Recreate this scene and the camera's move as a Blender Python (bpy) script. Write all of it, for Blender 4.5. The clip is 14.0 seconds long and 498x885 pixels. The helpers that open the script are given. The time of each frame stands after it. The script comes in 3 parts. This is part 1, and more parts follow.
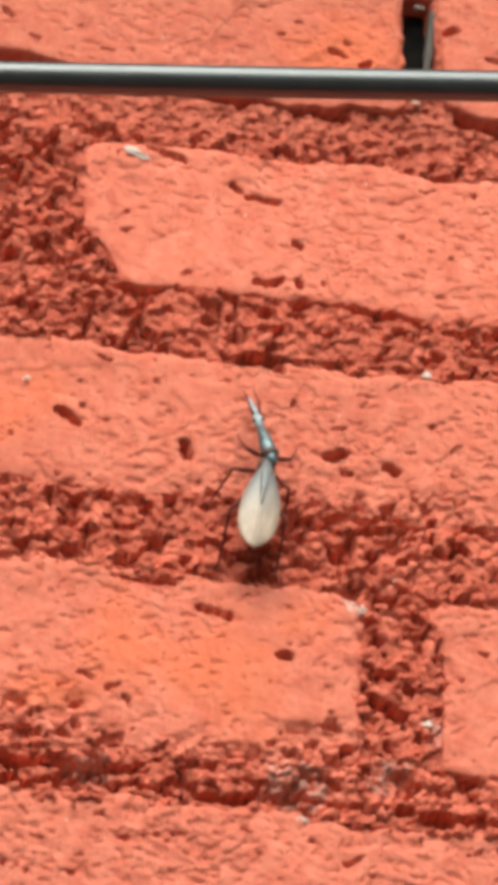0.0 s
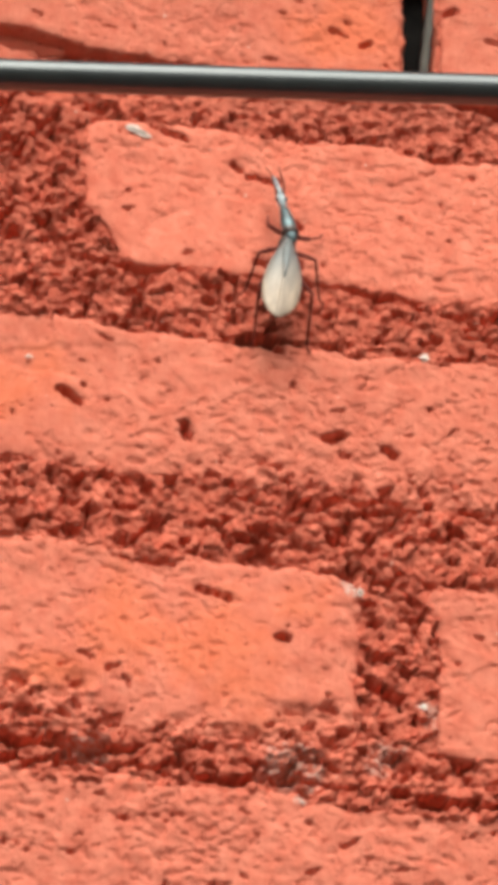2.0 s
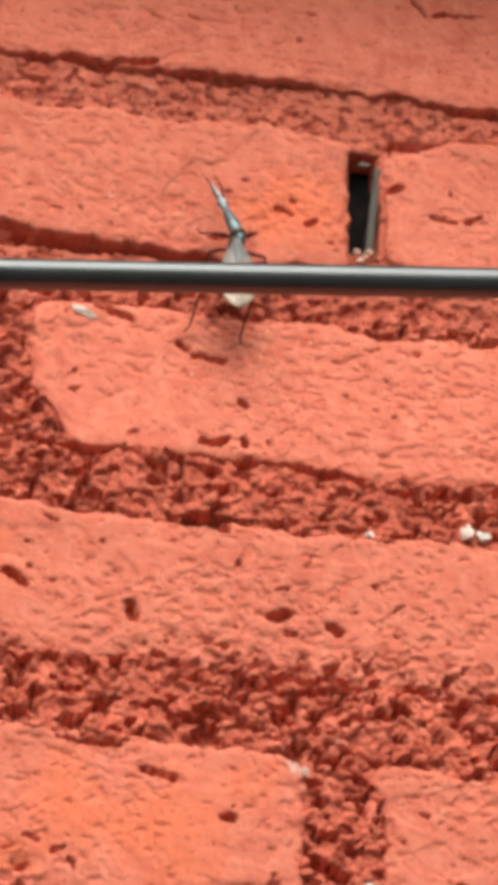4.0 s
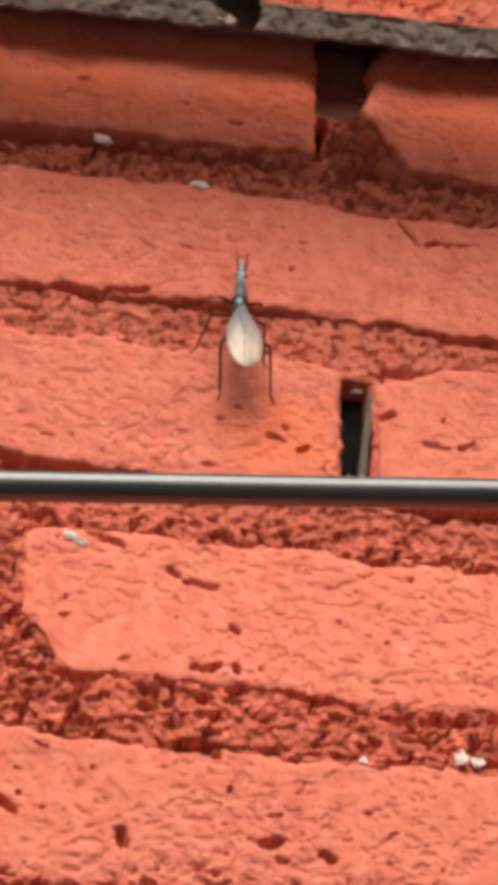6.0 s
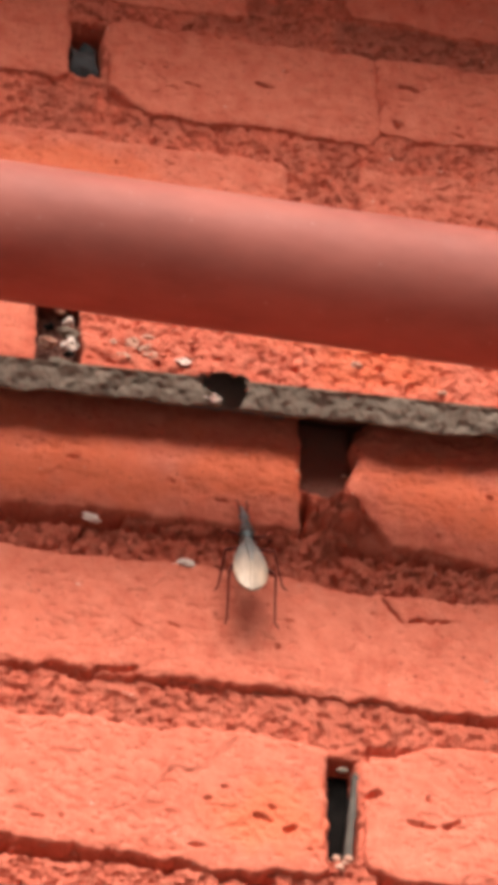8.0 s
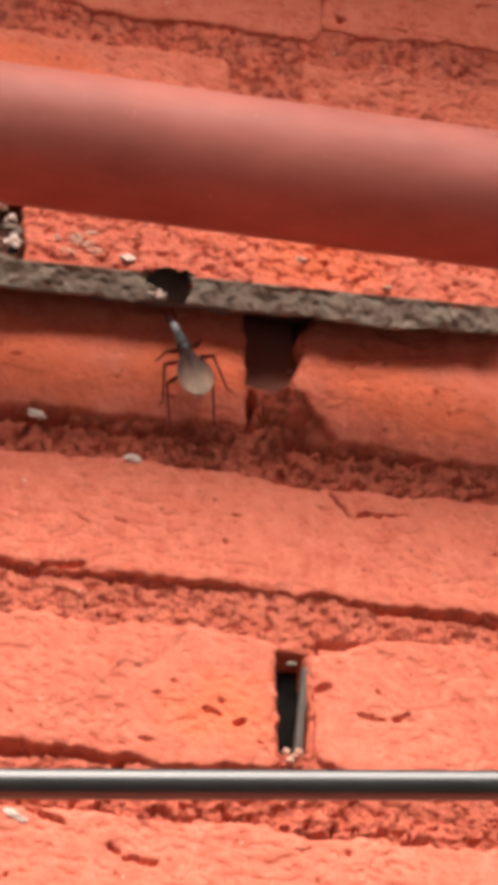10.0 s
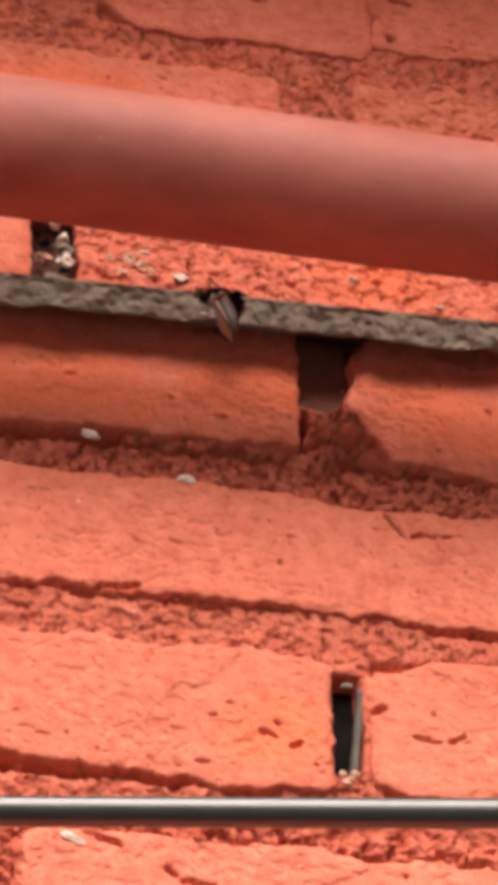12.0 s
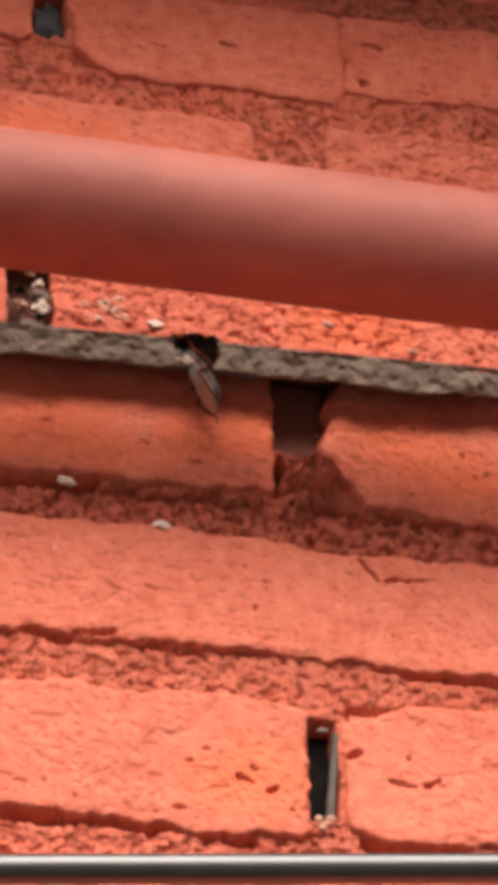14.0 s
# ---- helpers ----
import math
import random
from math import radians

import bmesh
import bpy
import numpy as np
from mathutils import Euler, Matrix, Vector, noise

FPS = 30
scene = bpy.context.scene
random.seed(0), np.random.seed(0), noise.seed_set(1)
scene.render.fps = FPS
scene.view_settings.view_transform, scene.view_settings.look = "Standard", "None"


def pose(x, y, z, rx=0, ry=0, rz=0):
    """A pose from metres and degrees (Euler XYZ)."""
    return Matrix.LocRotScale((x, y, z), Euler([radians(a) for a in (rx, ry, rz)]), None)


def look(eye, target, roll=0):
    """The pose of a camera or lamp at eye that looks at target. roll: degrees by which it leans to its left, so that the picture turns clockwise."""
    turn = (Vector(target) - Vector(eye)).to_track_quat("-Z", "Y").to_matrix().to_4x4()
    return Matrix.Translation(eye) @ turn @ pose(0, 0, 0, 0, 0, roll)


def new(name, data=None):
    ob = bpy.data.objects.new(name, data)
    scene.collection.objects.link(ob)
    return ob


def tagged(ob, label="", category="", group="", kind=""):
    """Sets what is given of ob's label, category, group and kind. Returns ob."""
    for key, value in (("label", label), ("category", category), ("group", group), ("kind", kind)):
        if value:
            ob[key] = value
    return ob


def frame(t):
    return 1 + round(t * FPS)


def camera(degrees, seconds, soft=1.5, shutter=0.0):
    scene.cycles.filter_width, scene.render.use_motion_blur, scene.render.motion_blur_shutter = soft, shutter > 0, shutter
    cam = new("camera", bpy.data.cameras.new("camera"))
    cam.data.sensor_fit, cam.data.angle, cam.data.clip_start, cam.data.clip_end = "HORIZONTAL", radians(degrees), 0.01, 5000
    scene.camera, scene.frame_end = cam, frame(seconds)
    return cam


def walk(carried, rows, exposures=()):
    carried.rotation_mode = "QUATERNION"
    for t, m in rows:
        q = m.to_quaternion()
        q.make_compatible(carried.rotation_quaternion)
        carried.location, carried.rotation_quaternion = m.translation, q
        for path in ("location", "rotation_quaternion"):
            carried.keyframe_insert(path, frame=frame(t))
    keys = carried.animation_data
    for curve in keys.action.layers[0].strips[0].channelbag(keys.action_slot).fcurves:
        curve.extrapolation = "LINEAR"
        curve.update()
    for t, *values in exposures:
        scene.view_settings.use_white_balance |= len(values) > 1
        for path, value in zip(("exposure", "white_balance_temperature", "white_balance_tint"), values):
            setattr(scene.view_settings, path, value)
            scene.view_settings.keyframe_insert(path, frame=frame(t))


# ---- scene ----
# The wall's own plan: x along the wall, z up, the brick faces near y = 0, the street side at negative y.
UP = 2.26  # height of the plan's zero over the ground

# ---- camera ----
cam = camera(8, 14.0, soft=7.8)
walk(cam, [
    (0.0, pose(-0.1108, -0.8722, 1.5924, 122.697, 0, -9.494) @ pose(0, 0, 0, 0, 0, 0.826)),
    (0.5, pose(-0.1136, -0.8656, 1.5903, 122.343, 0, -9.934) @ pose(0, 0, 0, 0, 0, 0.572)),
    (1.0, pose(-0.1184, -0.8677, 1.5910, 122.363, 0, -9.761) @ pose(0, 0, 0, 0, 0, 0.616)),
    (1.5, pose(-0.1197, -0.8723, 1.5938, 122.429, 0, -9.903) @ pose(0, 0, 0, 0, 0, 1.070)),
    (2.0, pose(-0.1290, -0.8844, 1.6026, 121.482, 0, -10.524) @ pose(0, 0, 0, 0, 0, 1.042)),
    (2.5, pose(-0.1401, -0.8909, 1.6066, 121.267, 0, -10.457) @ pose(0, 0, 0, 0, 0, 1.478)),
    (2.9, pose(-0.1445, -0.8945, 1.6094, 122.529, 0, -10.075) @ pose(0, 0, 0, 0, 0, 1.532)),
    (3.0, pose(-0.1460, -0.8985, 1.6108, 122.613, 0, -9.490) @ pose(0, 0, 0, 0, 0, 1.557)),
    (3.5, pose(-0.1370, -0.8981, 1.6109, 122.648, 0, -9.599) @ pose(0, 0, 0, 0, 0, 1.228)),
    (4.0, pose(-0.1145, -0.8983, 1.6107, 123.690, 0, -10.456) @ pose(0, 0, 0, 0, 0, 0.547)),
    (4.2, pose(-0.1062, -0.8995, 1.6104, 124.394, 0, -10.674) @ pose(0, 0, 0, 0, 0, 0.190)),
    (6.3, pose(-0.1045, -0.8876, 1.6038, 128.018, 0, -10.021) @ pose(0, 0, 0, 0, 0, 0.581)),
    (6.5, pose(-0.1085, -0.8881, 1.6049, 127.919, 0, -10.392) @ pose(0, 0, 0, 0, 0, 0.517)),
    (6.9, pose(-0.1120, -0.8972, 1.6119, 129.969, 0, -8.452) @ pose(0, 0, 0, 0, 0, 1.297)),
    (7.0, pose(-0.1115, -0.8992, 1.6144, 130.136, 0, -8.503) @ pose(0, 0, 0, 0, 0, 1.146)),
    (7.4, pose(-0.1132, -0.9069, 1.6172, 132.469, 0, -9.330) @ pose(0, 0, 0, 0, 0, 0.714)),
    (7.5, pose(-0.1135, -0.9093, 1.6147, 133.172, 0, -10.711) @ pose(0, 0, 0, 0, 0, 0.256)),
    (7.7, pose(-0.1139, -0.9188, 1.6131, 133.377, 0, -11.349) @ pose(0, 0, 0, 0, 0, -0.315)),
    (8.0, pose(-0.1176, -0.9173, 1.6153, 132.664, 0, -10.786) @ pose(0, 0, 0, 0, 0, 0.060)),
    (8.5, pose(-0.1279, -0.9175, 1.6152, 132.717, 0, -11.012) @ pose(0, 0, 0, 0, 0, -0.746)),
    (8.6, pose(-0.1296, -0.9169, 1.6160, 132.894, 0, -11.420) @ pose(0, 0, 0, 0, 0, -1.098)),
    (9.0, pose(-0.1244, -0.9093, 1.6135, 132.023, 0, -11.244) @ pose(0, 0, 0, 0, 0, -1.023)),
    (9.2, pose(-0.1192, -0.9014, 1.6090, 131.298, 0, -11.992) @ pose(0, 0, 0, 0, 0, -1.562)),
    (11.3, pose(-0.1318, -0.9123, 1.6174, 131.844, 0, -12.355) @ pose(0, 0, 0, 0, 0, -1.330)),
    (11.5, pose(-0.1359, -0.9118, 1.6181, 131.583, 0, -12.560) @ pose(0, 0, 0, 0, 0, -1.493)),
    (12.0, pose(-0.1361, -0.9026, 1.6160, 131.617, 0, -12.097) @ pose(0, 0, 0, 0, 0, -1.193)),
    (12.5, pose(-0.1426, -0.9053, 1.6132, 131.672, 0, -11.850) @ pose(0, 0, 0, 0, 0, -1.111)),
    (13.0, pose(-0.1463, -0.9055, 1.6143, 131.637, 0, -11.720) @ pose(0, 0, 0, 0, 0, -1.011)),
    (13.5, pose(-0.1413, -0.9044, 1.6136, 131.779, 0, -11.926) @ pose(0, 0, 0, 0, 0, -1.338)),
    (14.0, pose(-0.1367, -0.9148, 1.6186, 131.873, 0, -12.536) @ pose(0, 0, 0, 0, 0, -1.771)),
], exposures=[(0, 0.65, 5900, -3), (4.2, 0.58, 5950, 0), (6.4, 0.62, 6400, 10), (7.0, 0.78, 6550, 13), (7.6, 1.10, 6500, 12), (9.2, 1.02, 6500, 12), (11.3, 0.99, 6600, 13), (14, 0.97, 6650, 13)])

# ---- light ----
world = bpy.data.worlds.new("sky")
scene.world = world
world.use_nodes = True
wn = world.node_tree.nodes
sky = wn.new("ShaderNodeTexSky")
sky.sky_type, sky.sun_disc = "NISHITA", False
sky.sun_elevation, sky.sun_rotation = radians(46), radians(189)
sky.air_density, sky.dust_density, sky.ozone_density = 0.5, 8.0, 0.0
wn["Background"].inputs["Strength"].default_value = 0.075
world.node_tree.links.new(sky.outputs[0], wn["Background"].inputs["Color"])
sun_data = bpy.data.lights.new("sun", "SUN")
sun_data.energy, sun_data.angle, sun_data.color = 2.35, radians(60), (1.0, 0.955, 0.89)
sun = new("sun", sun_data)
sun.matrix_world = look((-0.9, -5.4, UP + 5.7), (0, 0, UP))


# ---- materials ----
def tree(name):
    m = bpy.data.materials.new(name)
    m.use_nodes = True
    nt = m.node_tree
    return m, nt, nt.nodes["Principled BSDF"]


def put(nt, kind, **values):
    n = nt.nodes.new(kind)
    for key, v in values.items():
        n.inputs[key.replace("_", " ")].default_value = v
    return n


def place(nt, stretch=(1, 1, 1)):
    c = nt.nodes.new("ShaderNodeTexCoord")
    mp = nt.nodes.new("ShaderNodeMapping")
    mp.inputs["Scale"].default_value = stretch
    nt.links.new(c.outputs["Object"], mp.inputs["Vector"])
    return mp.outputs[0]


def grain(nt, where, scale, detail=4.0, rough=0.6):
    n = put(nt, "ShaderNodeTexNoise", Scale=scale, Detail=detail, Roughness=rough)
    nt.links.new(where, n.inputs["Vector"])
    return n.outputs["Fac"]


def ramp(nt, fac, lo, hi, a=0.0, b=1.0):
    n = put(nt, "ShaderNodeMapRange", From_Min=lo, From_Max=hi, To_Min=a, To_Max=b)
    nt.links.new(fac, n.inputs["Value"])
    return n.outputs["Result"]


def blend(nt, fac, a, b, kind="MIX"):
    n = nt.nodes.new("ShaderNodeMix")
    n.data_type, n.blend_type = "RGBA", kind
    for sock, v in ((n.inputs["Factor"], fac), (n.inputs["A"], a), (n.inputs["B"], b)):
        if isinstance(v, (tuple, list)):
            sock.default_value = (*v, 1.0)
        elif isinstance(v, (int, float)):
            sock.default_value = v
        else:
            nt.links.new(v, sock)
    return n.outputs["Result"]


def relief(nt, bsdf, heights):
    last = None
    for fac, strength, dist in heights:
        b = put(nt, "ShaderNodeBump", Strength=strength, Distance=dist)
        nt.links.new(fac, b.inputs["Height"])
        if last:
            nt.links.new(last, b.inputs["Normal"])
        last = b.outputs["Normal"]
    nt.links.new(last, bsdf.inputs["Normal"])


def attr(nt, name):
    n = nt.nodes.new("ShaderNodeAttribute")
    n.attribute_name = name
    return n.outputs["Fac"]


def paint(name, base, worn, rough, bump):
    m, nt, bsdf = tree(name)
    flat = place(nt)
    long_ = place(nt, (1.0, 1, 0.85))
    info = nt.nodes.new("ShaderNodeObjectInfo")
    c = blend(nt, ramp(nt, grain(nt, flat, 22, 3), 0.35, 0.7), base, tuple(v * k for v, k in zip(base, (0.84, 0.76, 0.76))))
    c = blend(nt, ramp(nt, grain(nt, long_, 150, 5, 0.7), 0.38, 0.70), c, tuple(v * k for v, k in zip(base, (1.10, 1.34, 1.42))))
    for size, lo, hi, most in ((60, 0.48, 0.68, 0.35), (190, 0.48, 0.66, 0.3)):
        dusk = ramp(nt, grain(nt, long_, size, 5, 0.72), lo, hi, 0, most)
        c = blend(nt, dusk, c, tuple(v * k for v, k in zip(base, (0.80, 0.70, 0.72))))
    # On mortar this attribute also carries the shade painted into open joints.
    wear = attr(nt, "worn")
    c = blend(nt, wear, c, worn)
    # bare lime where the attribute is below zero
    lime = nt.nodes.new("ShaderNodeMath")
    lime.operation = "MULTIPLY"
    nt.links.new(ramp(nt, wear, 0, -1), lime.inputs[0])
    nt.links.new(ramp(nt, grain(nt, flat, 520, 3, 0.6), 0.42, 0.56), lime.inputs[1])
    c = blend(nt, lime.outputs[0], c, (0.60, 0.44, 0.37))
    # hairline cracks along the middle values of a noise
    line = nt.nodes.new("ShaderNodeMath")
    line.operation = "SUBTRACT"
    line.inputs[1].default_value = 0.5
    nt.links.new(grain(nt, flat, 70, 5, 0.6), line.inputs[0])
    thin = nt.nodes.new("ShaderNodeMath")
    thin.operation = "ABSOLUTE"
    nt.links.new(line.outputs[0], thin.inputs[0])
    crack = nt.nodes.new("ShaderNodeMath")
    crack.operation = "MULTIPLY"
    nt.links.new(ramp(nt, thin.outputs[0], 0.001, 0.007, 1, 0), crack.inputs[0])
    nt.links.new(ramp(nt, grain(nt, flat, 38, 3), 0.60, 0.70), crack.inputs[1])
    c = blend(nt, crack.outputs[0], c, tuple(v * k for v, k in zip(base, (0.50, 0.30, 0.30))))
    dots = ramp(nt, grain(nt, flat, 560, 2, 0.5), 0.675, 0.715, 0, 0.7)
    c = blend(nt, dots, c, tuple(v * k for v, k in zip(base, (0.42, 0.28, 0.30))))
    speck = ramp(nt, grain(nt, flat, 380, 4, 0.7), 0.60, 0.74, 0, 0.4)
    c = blend(nt, speck, c, tuple(v * k for v, k in zip(base, (0.72, 0.55, 0.52))))
    pale = ramp(nt, grain(nt, flat, 260, 2, 0.5), 0.735, 0.77, 0, 0.75)
    c = blend(nt, pale, c, (0.70, 0.45, 0.36))
    tone = ramp(nt, info.outputs["Random"], 0, 1, 0.90, 1.06)
    mul = nt.nodes.new("ShaderNodeHueSaturation")
    nt.links.new(c, mul.inputs["Color"])
    nt.links.new(tone, mul.inputs["Value"])
    nt.links.new(mul.outputs[0], bsdf.inputs["Base Color"])
    bsdf.inputs["Roughness"].default_value = rough
    bsdf.inputs["Specular IOR Level"].default_value = 0.04
    relief(nt, bsdf, [(crack.outputs[0], -0.6, 0.0006), (dots, -0.5, 0.0008), (grain(nt, long_, 320, 6, 0.75), bump, 0.0014), (grain(nt, flat, 1500, 3, 0.6), bump * 0.6, 0.0003)])
    return m


RED = (0.66, 0.178, 0.110)
BRICK = paint("painted_brick", RED, (0.77, 0.178, 0.076), 0.8, 0.42)
# The second colour is bare brown mortar and the shade painted into open joints.
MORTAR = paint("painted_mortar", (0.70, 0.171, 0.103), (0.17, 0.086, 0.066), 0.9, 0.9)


def plain(name, a, b, scale, rough, bump=0.0, metal=0.0, stretch=(1, 1, 1), fine=900, gloss=0.5):
    m, nt, bsdf = tree(name)
    where = place(nt, stretch)
    c = blend(nt, ramp(nt, grain(nt, where, scale, 5, 0.65), 0.35, 0.68), a, b)
    nt.links.new(c, bsdf.inputs["Base Color"])
    nt.links.new(ramp(nt, grain(nt, where, scale * 2.3, 3), 0.3, 0.7, rough * 0.85, min(1, rough * 1.15)), bsdf.inputs["Roughness"])
    bsdf.inputs["Metallic"].default_value = metal
    bsdf.inputs["Specular IOR Level"].default_value = gloss
    if bump:
        relief(nt, bsdf, [(grain(nt, where, fine, 4, 0.7), bump, 0.0006)])
    return m


CEMENT = plain("raw_cement", (0.165, 0.130, 0.098), (0.245, 0.188, 0.142), 150, 0.95, 0.3, fine=400)
STONE = plain("pale_crumb", (0.78, 0.66, 0.58), (0.62, 0.46, 0.38), 300, 0.9, 0.8)
# Near-black: the black pebbles, and the shade painted at a joint's back.
DARK = plain("black_pebble_and_shade", (0.006, 0.0055, 0.005), (0.014, 0.012, 0.011), 200, 0.95, gloss=0.05)
TIMBER = plain("old_wood_plug", (0.045, 0.038, 0.032), (0.16, 0.130, 0.104), 160, 0.9, 0.6, stretch=(1, 1, 0.15))
PIPE = plain("red_brown_plastic", (0.27, 0.082, 0.064), (0.36, 0.112, 0.086), 45, 0.55, 0.12, stretch=(0.5, 1, 1), fine=260, gloss=0.16)
CABLE = plain("black_cable_sheath", (0.016, 0.018, 0.017), (0.026, 0.029, 0.027), 60, 0.33, 0.05, gloss=0.75)
GROUND = plain("worn_asphalt", (0.045, 0.042, 0.040), (0.075, 0.068, 0.062), 3, 0.95, 0.4, fine=60)
RENDER = plain("red_wall_paint", (0.60, 0.115, 0.075), (0.66, 0.14, 0.09), 14, 0.8, 0.6, fine=300)
SLATE = plain("dark_grey_plug", (0.03, 0.034, 0.036), (0.055, 0.06, 0.062), 120, 0.8, 0.5)
STRAW = plain("dry_straw", (0.62, 0.46, 0.26), (0.75, 0.62, 0.42), 200, 0.7)
WING = plain("pale_wing", (0.55, 0.41, 0.30), (0.32, 0.24, 0.18), 420, 0.42, 0.2, stretch=(1, 0.25, 1), fine=1200)
VEIN = plain("grey_wing_base", (0.13, 0.135, 0.13), (0.27, 0.27, 0.26), 300, 0.4, 0.2, stretch=(1, 0.2, 1))
SHELL = plain("dark_teal_shell", (0.15, 0.215, 0.225), (0.07, 0.080, 0.085), 380, 0.3, 0.15, 0.3)
HEADM = plain("blue_grey_head", (0.42, 0.47, 0.49), (0.14, 0.155, 0.16), 420, 0.4, 0.15)
GRITM = plain("pinkish_grit", (0.62, 0.38, 0.28), (0.45, 0.22, 0.15), 420, 0.9, 0.6)
VOID = plain("cavity_grey", (0.20, 0.165, 0.150), (0.28, 0.230, 0.205), 90, 0.95, 0.3, fine=500)
LEGM = plain("dark_brown_leg", (0.10, 0.022, 0.018), (0.17, 0.038, 0.028), 300, 0.7, gloss=0.06)
BELLY = plain("dark_belly", (0.05, 0.03, 0.025), (0.10, 0.06, 0.045), 300, 0.5)

# the wings are greyer towards their base
wt = WING.node_tree
wb = wt.nodes["Principled BSDF"]
wc = wb.inputs["Base Color"].links[0].from_socket
ws = wt.nodes.new("ShaderNodeSeparateXYZ")
wt.links.new(place(wt), ws.inputs[0])
wt.links.new(blend(wt, ramp(wt, ws.outputs["Y"], -0.027, -0.012, 0, 0.9), wc, (0.15, 0.158, 0.158)), wb.inputs["Base Color"])

# dust and pale scuffs on the pipe
pt = PIPE.node_tree
pb = pt.nodes["Principled BSDF"]
pc = pb.inputs["Base Color"].links[0].from_socket
pc = blend(pt, ramp(pt, grain(pt, place(pt, (0.4, 1, 1)), 30, 4, 0.6), 0.45, 0.72, 0, 0.45), pc, (0.46, 0.16, 0.125))
pc = blend(pt, ramp(pt, grain(pt, place(pt), 330, 2, 0.5), 0.71, 0.79, 0, 0.35), pc, (0.58, 0.33, 0.27))
pt.links.new(pc, pb.inputs["Base Color"])

CABLE.node_tree.nodes["Principled BSDF"].inputs["Coat Weight"].default_value = 0.35
CABLE.node_tree.nodes["Principled BSDF"].inputs["Coat Roughness"].default_value = 0.24


# ---- mesh helpers ----
def part(name, bm, material, parent, label=""):
    me = bpy.data.meshes.new(name)
    bm.to_mesh(me)
    bm.free()
    for p in me.polygons:
        p.use_smooth = True
    me.materials.append(material)
    ob = new(name, me)
    ob.parent = parent
    return tagged(ob, label=label)


def sheet(name, verts, quads, material, parent, worn=None, label=""):
    me = bpy.data.meshes.new(name)
    me.vertices.add(len(verts))
    me.vertices.foreach_set("co", np.asarray(verts, np.float32).ravel())
    me.loops.add(quads.size)
    me.loops.foreach_set("vertex_index", quads.ravel().astype(np.int32))
    me.polygons.add(len(quads))
    me.polygons.foreach_set("loop_start", np.arange(0, quads.size, 4, dtype=np.int32))
    me.polygons.foreach_set("use_smooth", np.ones(len(quads), dtype=bool))
    if worn is not None:
        me.attributes.new("worn", "FLOAT", "POINT").data.foreach_set("value", np.asarray(worn, np.float32))
    me.update(calc_edges=True)
    me.validate()
    me.materials.append(material)
    ob = new(name, me)
    ob.parent = parent
    return tagged(ob, label=label)


def add_box(bm, x0, x1, y0, y1, z0, z1, bevel=0.0):
    made = bmesh.ops.create_cube(bm, size=1)["verts"]
    for v in made:
        v.co = (x0 + (v.co.x + 0.5) * (x1 - x0), y0 + (v.co.y + 0.5) * (y1 - y0), z0 + (v.co.z + 0.5) * (z1 - z0))
    if bevel:
        edges = list({e for v in made for e in v.link_edges})
        bmesh.ops.bevel(bm, geom=edges, offset=bevel, segments=2, affect="EDGES", profile=0.6)


def add_tube(bm, path, radii, sides=10):
    """A tube along points, with a radius at each, and closed ends."""
    rings = []
    path = [Vector(p) for p in path]
    for i, p in enumerate(path):
        way = (path[min(i + 1, len(path) - 1)] - path[max(i - 1, 0)]).normalized()
        side = way.cross(Vector((0.31, 0.17, 0.93))).normalized()
        over = side.cross(way)
        rings.append([bm.verts.new(p + radii[i] * (math.cos(2 * math.pi * k / sides) * side + math.sin(2 * math.pi * k / sides) * over)) for k in range(sides)])
    for a, b in zip(rings, rings[1:]):
        for k in range(sides):
            bm.faces.new((a[k], a[(k + 1) % sides], b[(k + 1) % sides], b[k]))
    bm.faces.new(rings[0])
    bm.faces.new(rings[-1][::-1])
    bmesh.ops.recalc_face_normals(bm, faces=bm.faces[:])


TABLE = np.random.RandomState(5).rand(256, 256)
TABLE2 = np.random.RandomState(6).rand(256, 256)


def soft_noise(x, z, size, seed):
    u, v = x / size + seed * 17.31, z / size + seed * 7.77
    i, j = np.floor(u).astype(int), np.floor(v).astype(int)
    a, b = u - i, v - j
    a, b = a * a * (3 - 2 * a), b * b * (3 - 2 * b)
    t = lambda p, q: TABLE[p & 255, q & 255]
    return (t(i, j) * (1 - a) + t(i + 1, j) * a) * (1 - b) + (t(i, j + 1) * (1 - a) + t(i + 1, j + 1) * a) * b - 0.5


def rough_noise(x, z, size, seed, octaves=4, fade=0.5):
    return sum(fade**k * soft_noise(x, z, size / 2**k, seed + 3 * k) for k in range(octaves))


def lumps(x, z, size, seed):
    """Rounded grains: near 1 in a grain's middle and 0 between grains."""
    u, v = x / size + seed * 13.7, z / size + seed * 5.1
    i, j = np.floor(u).astype(int), np.floor(v).astype(int)
    first, second = np.full(u.shape, 9.0), np.full(u.shape, 9.0)
    for p in (-1, 0, 1):
        for q in (-1, 0, 1):
            a, b = (i + p) & 255, (j + q) & 255
            d = np.hypot(i + p + TABLE[a, b] - u, j + q + TABLE2[a, b] - v)
            second = np.minimum(second, np.maximum(first, d))
            first = np.minimum(first, d)
    return np.clip(second - first, 0, 0.6) / 0.6


def step(a, b, t):
    t = np.clip((t - a) / (b - a), 0, 1)
    return t * t * (3 - 2 * t)


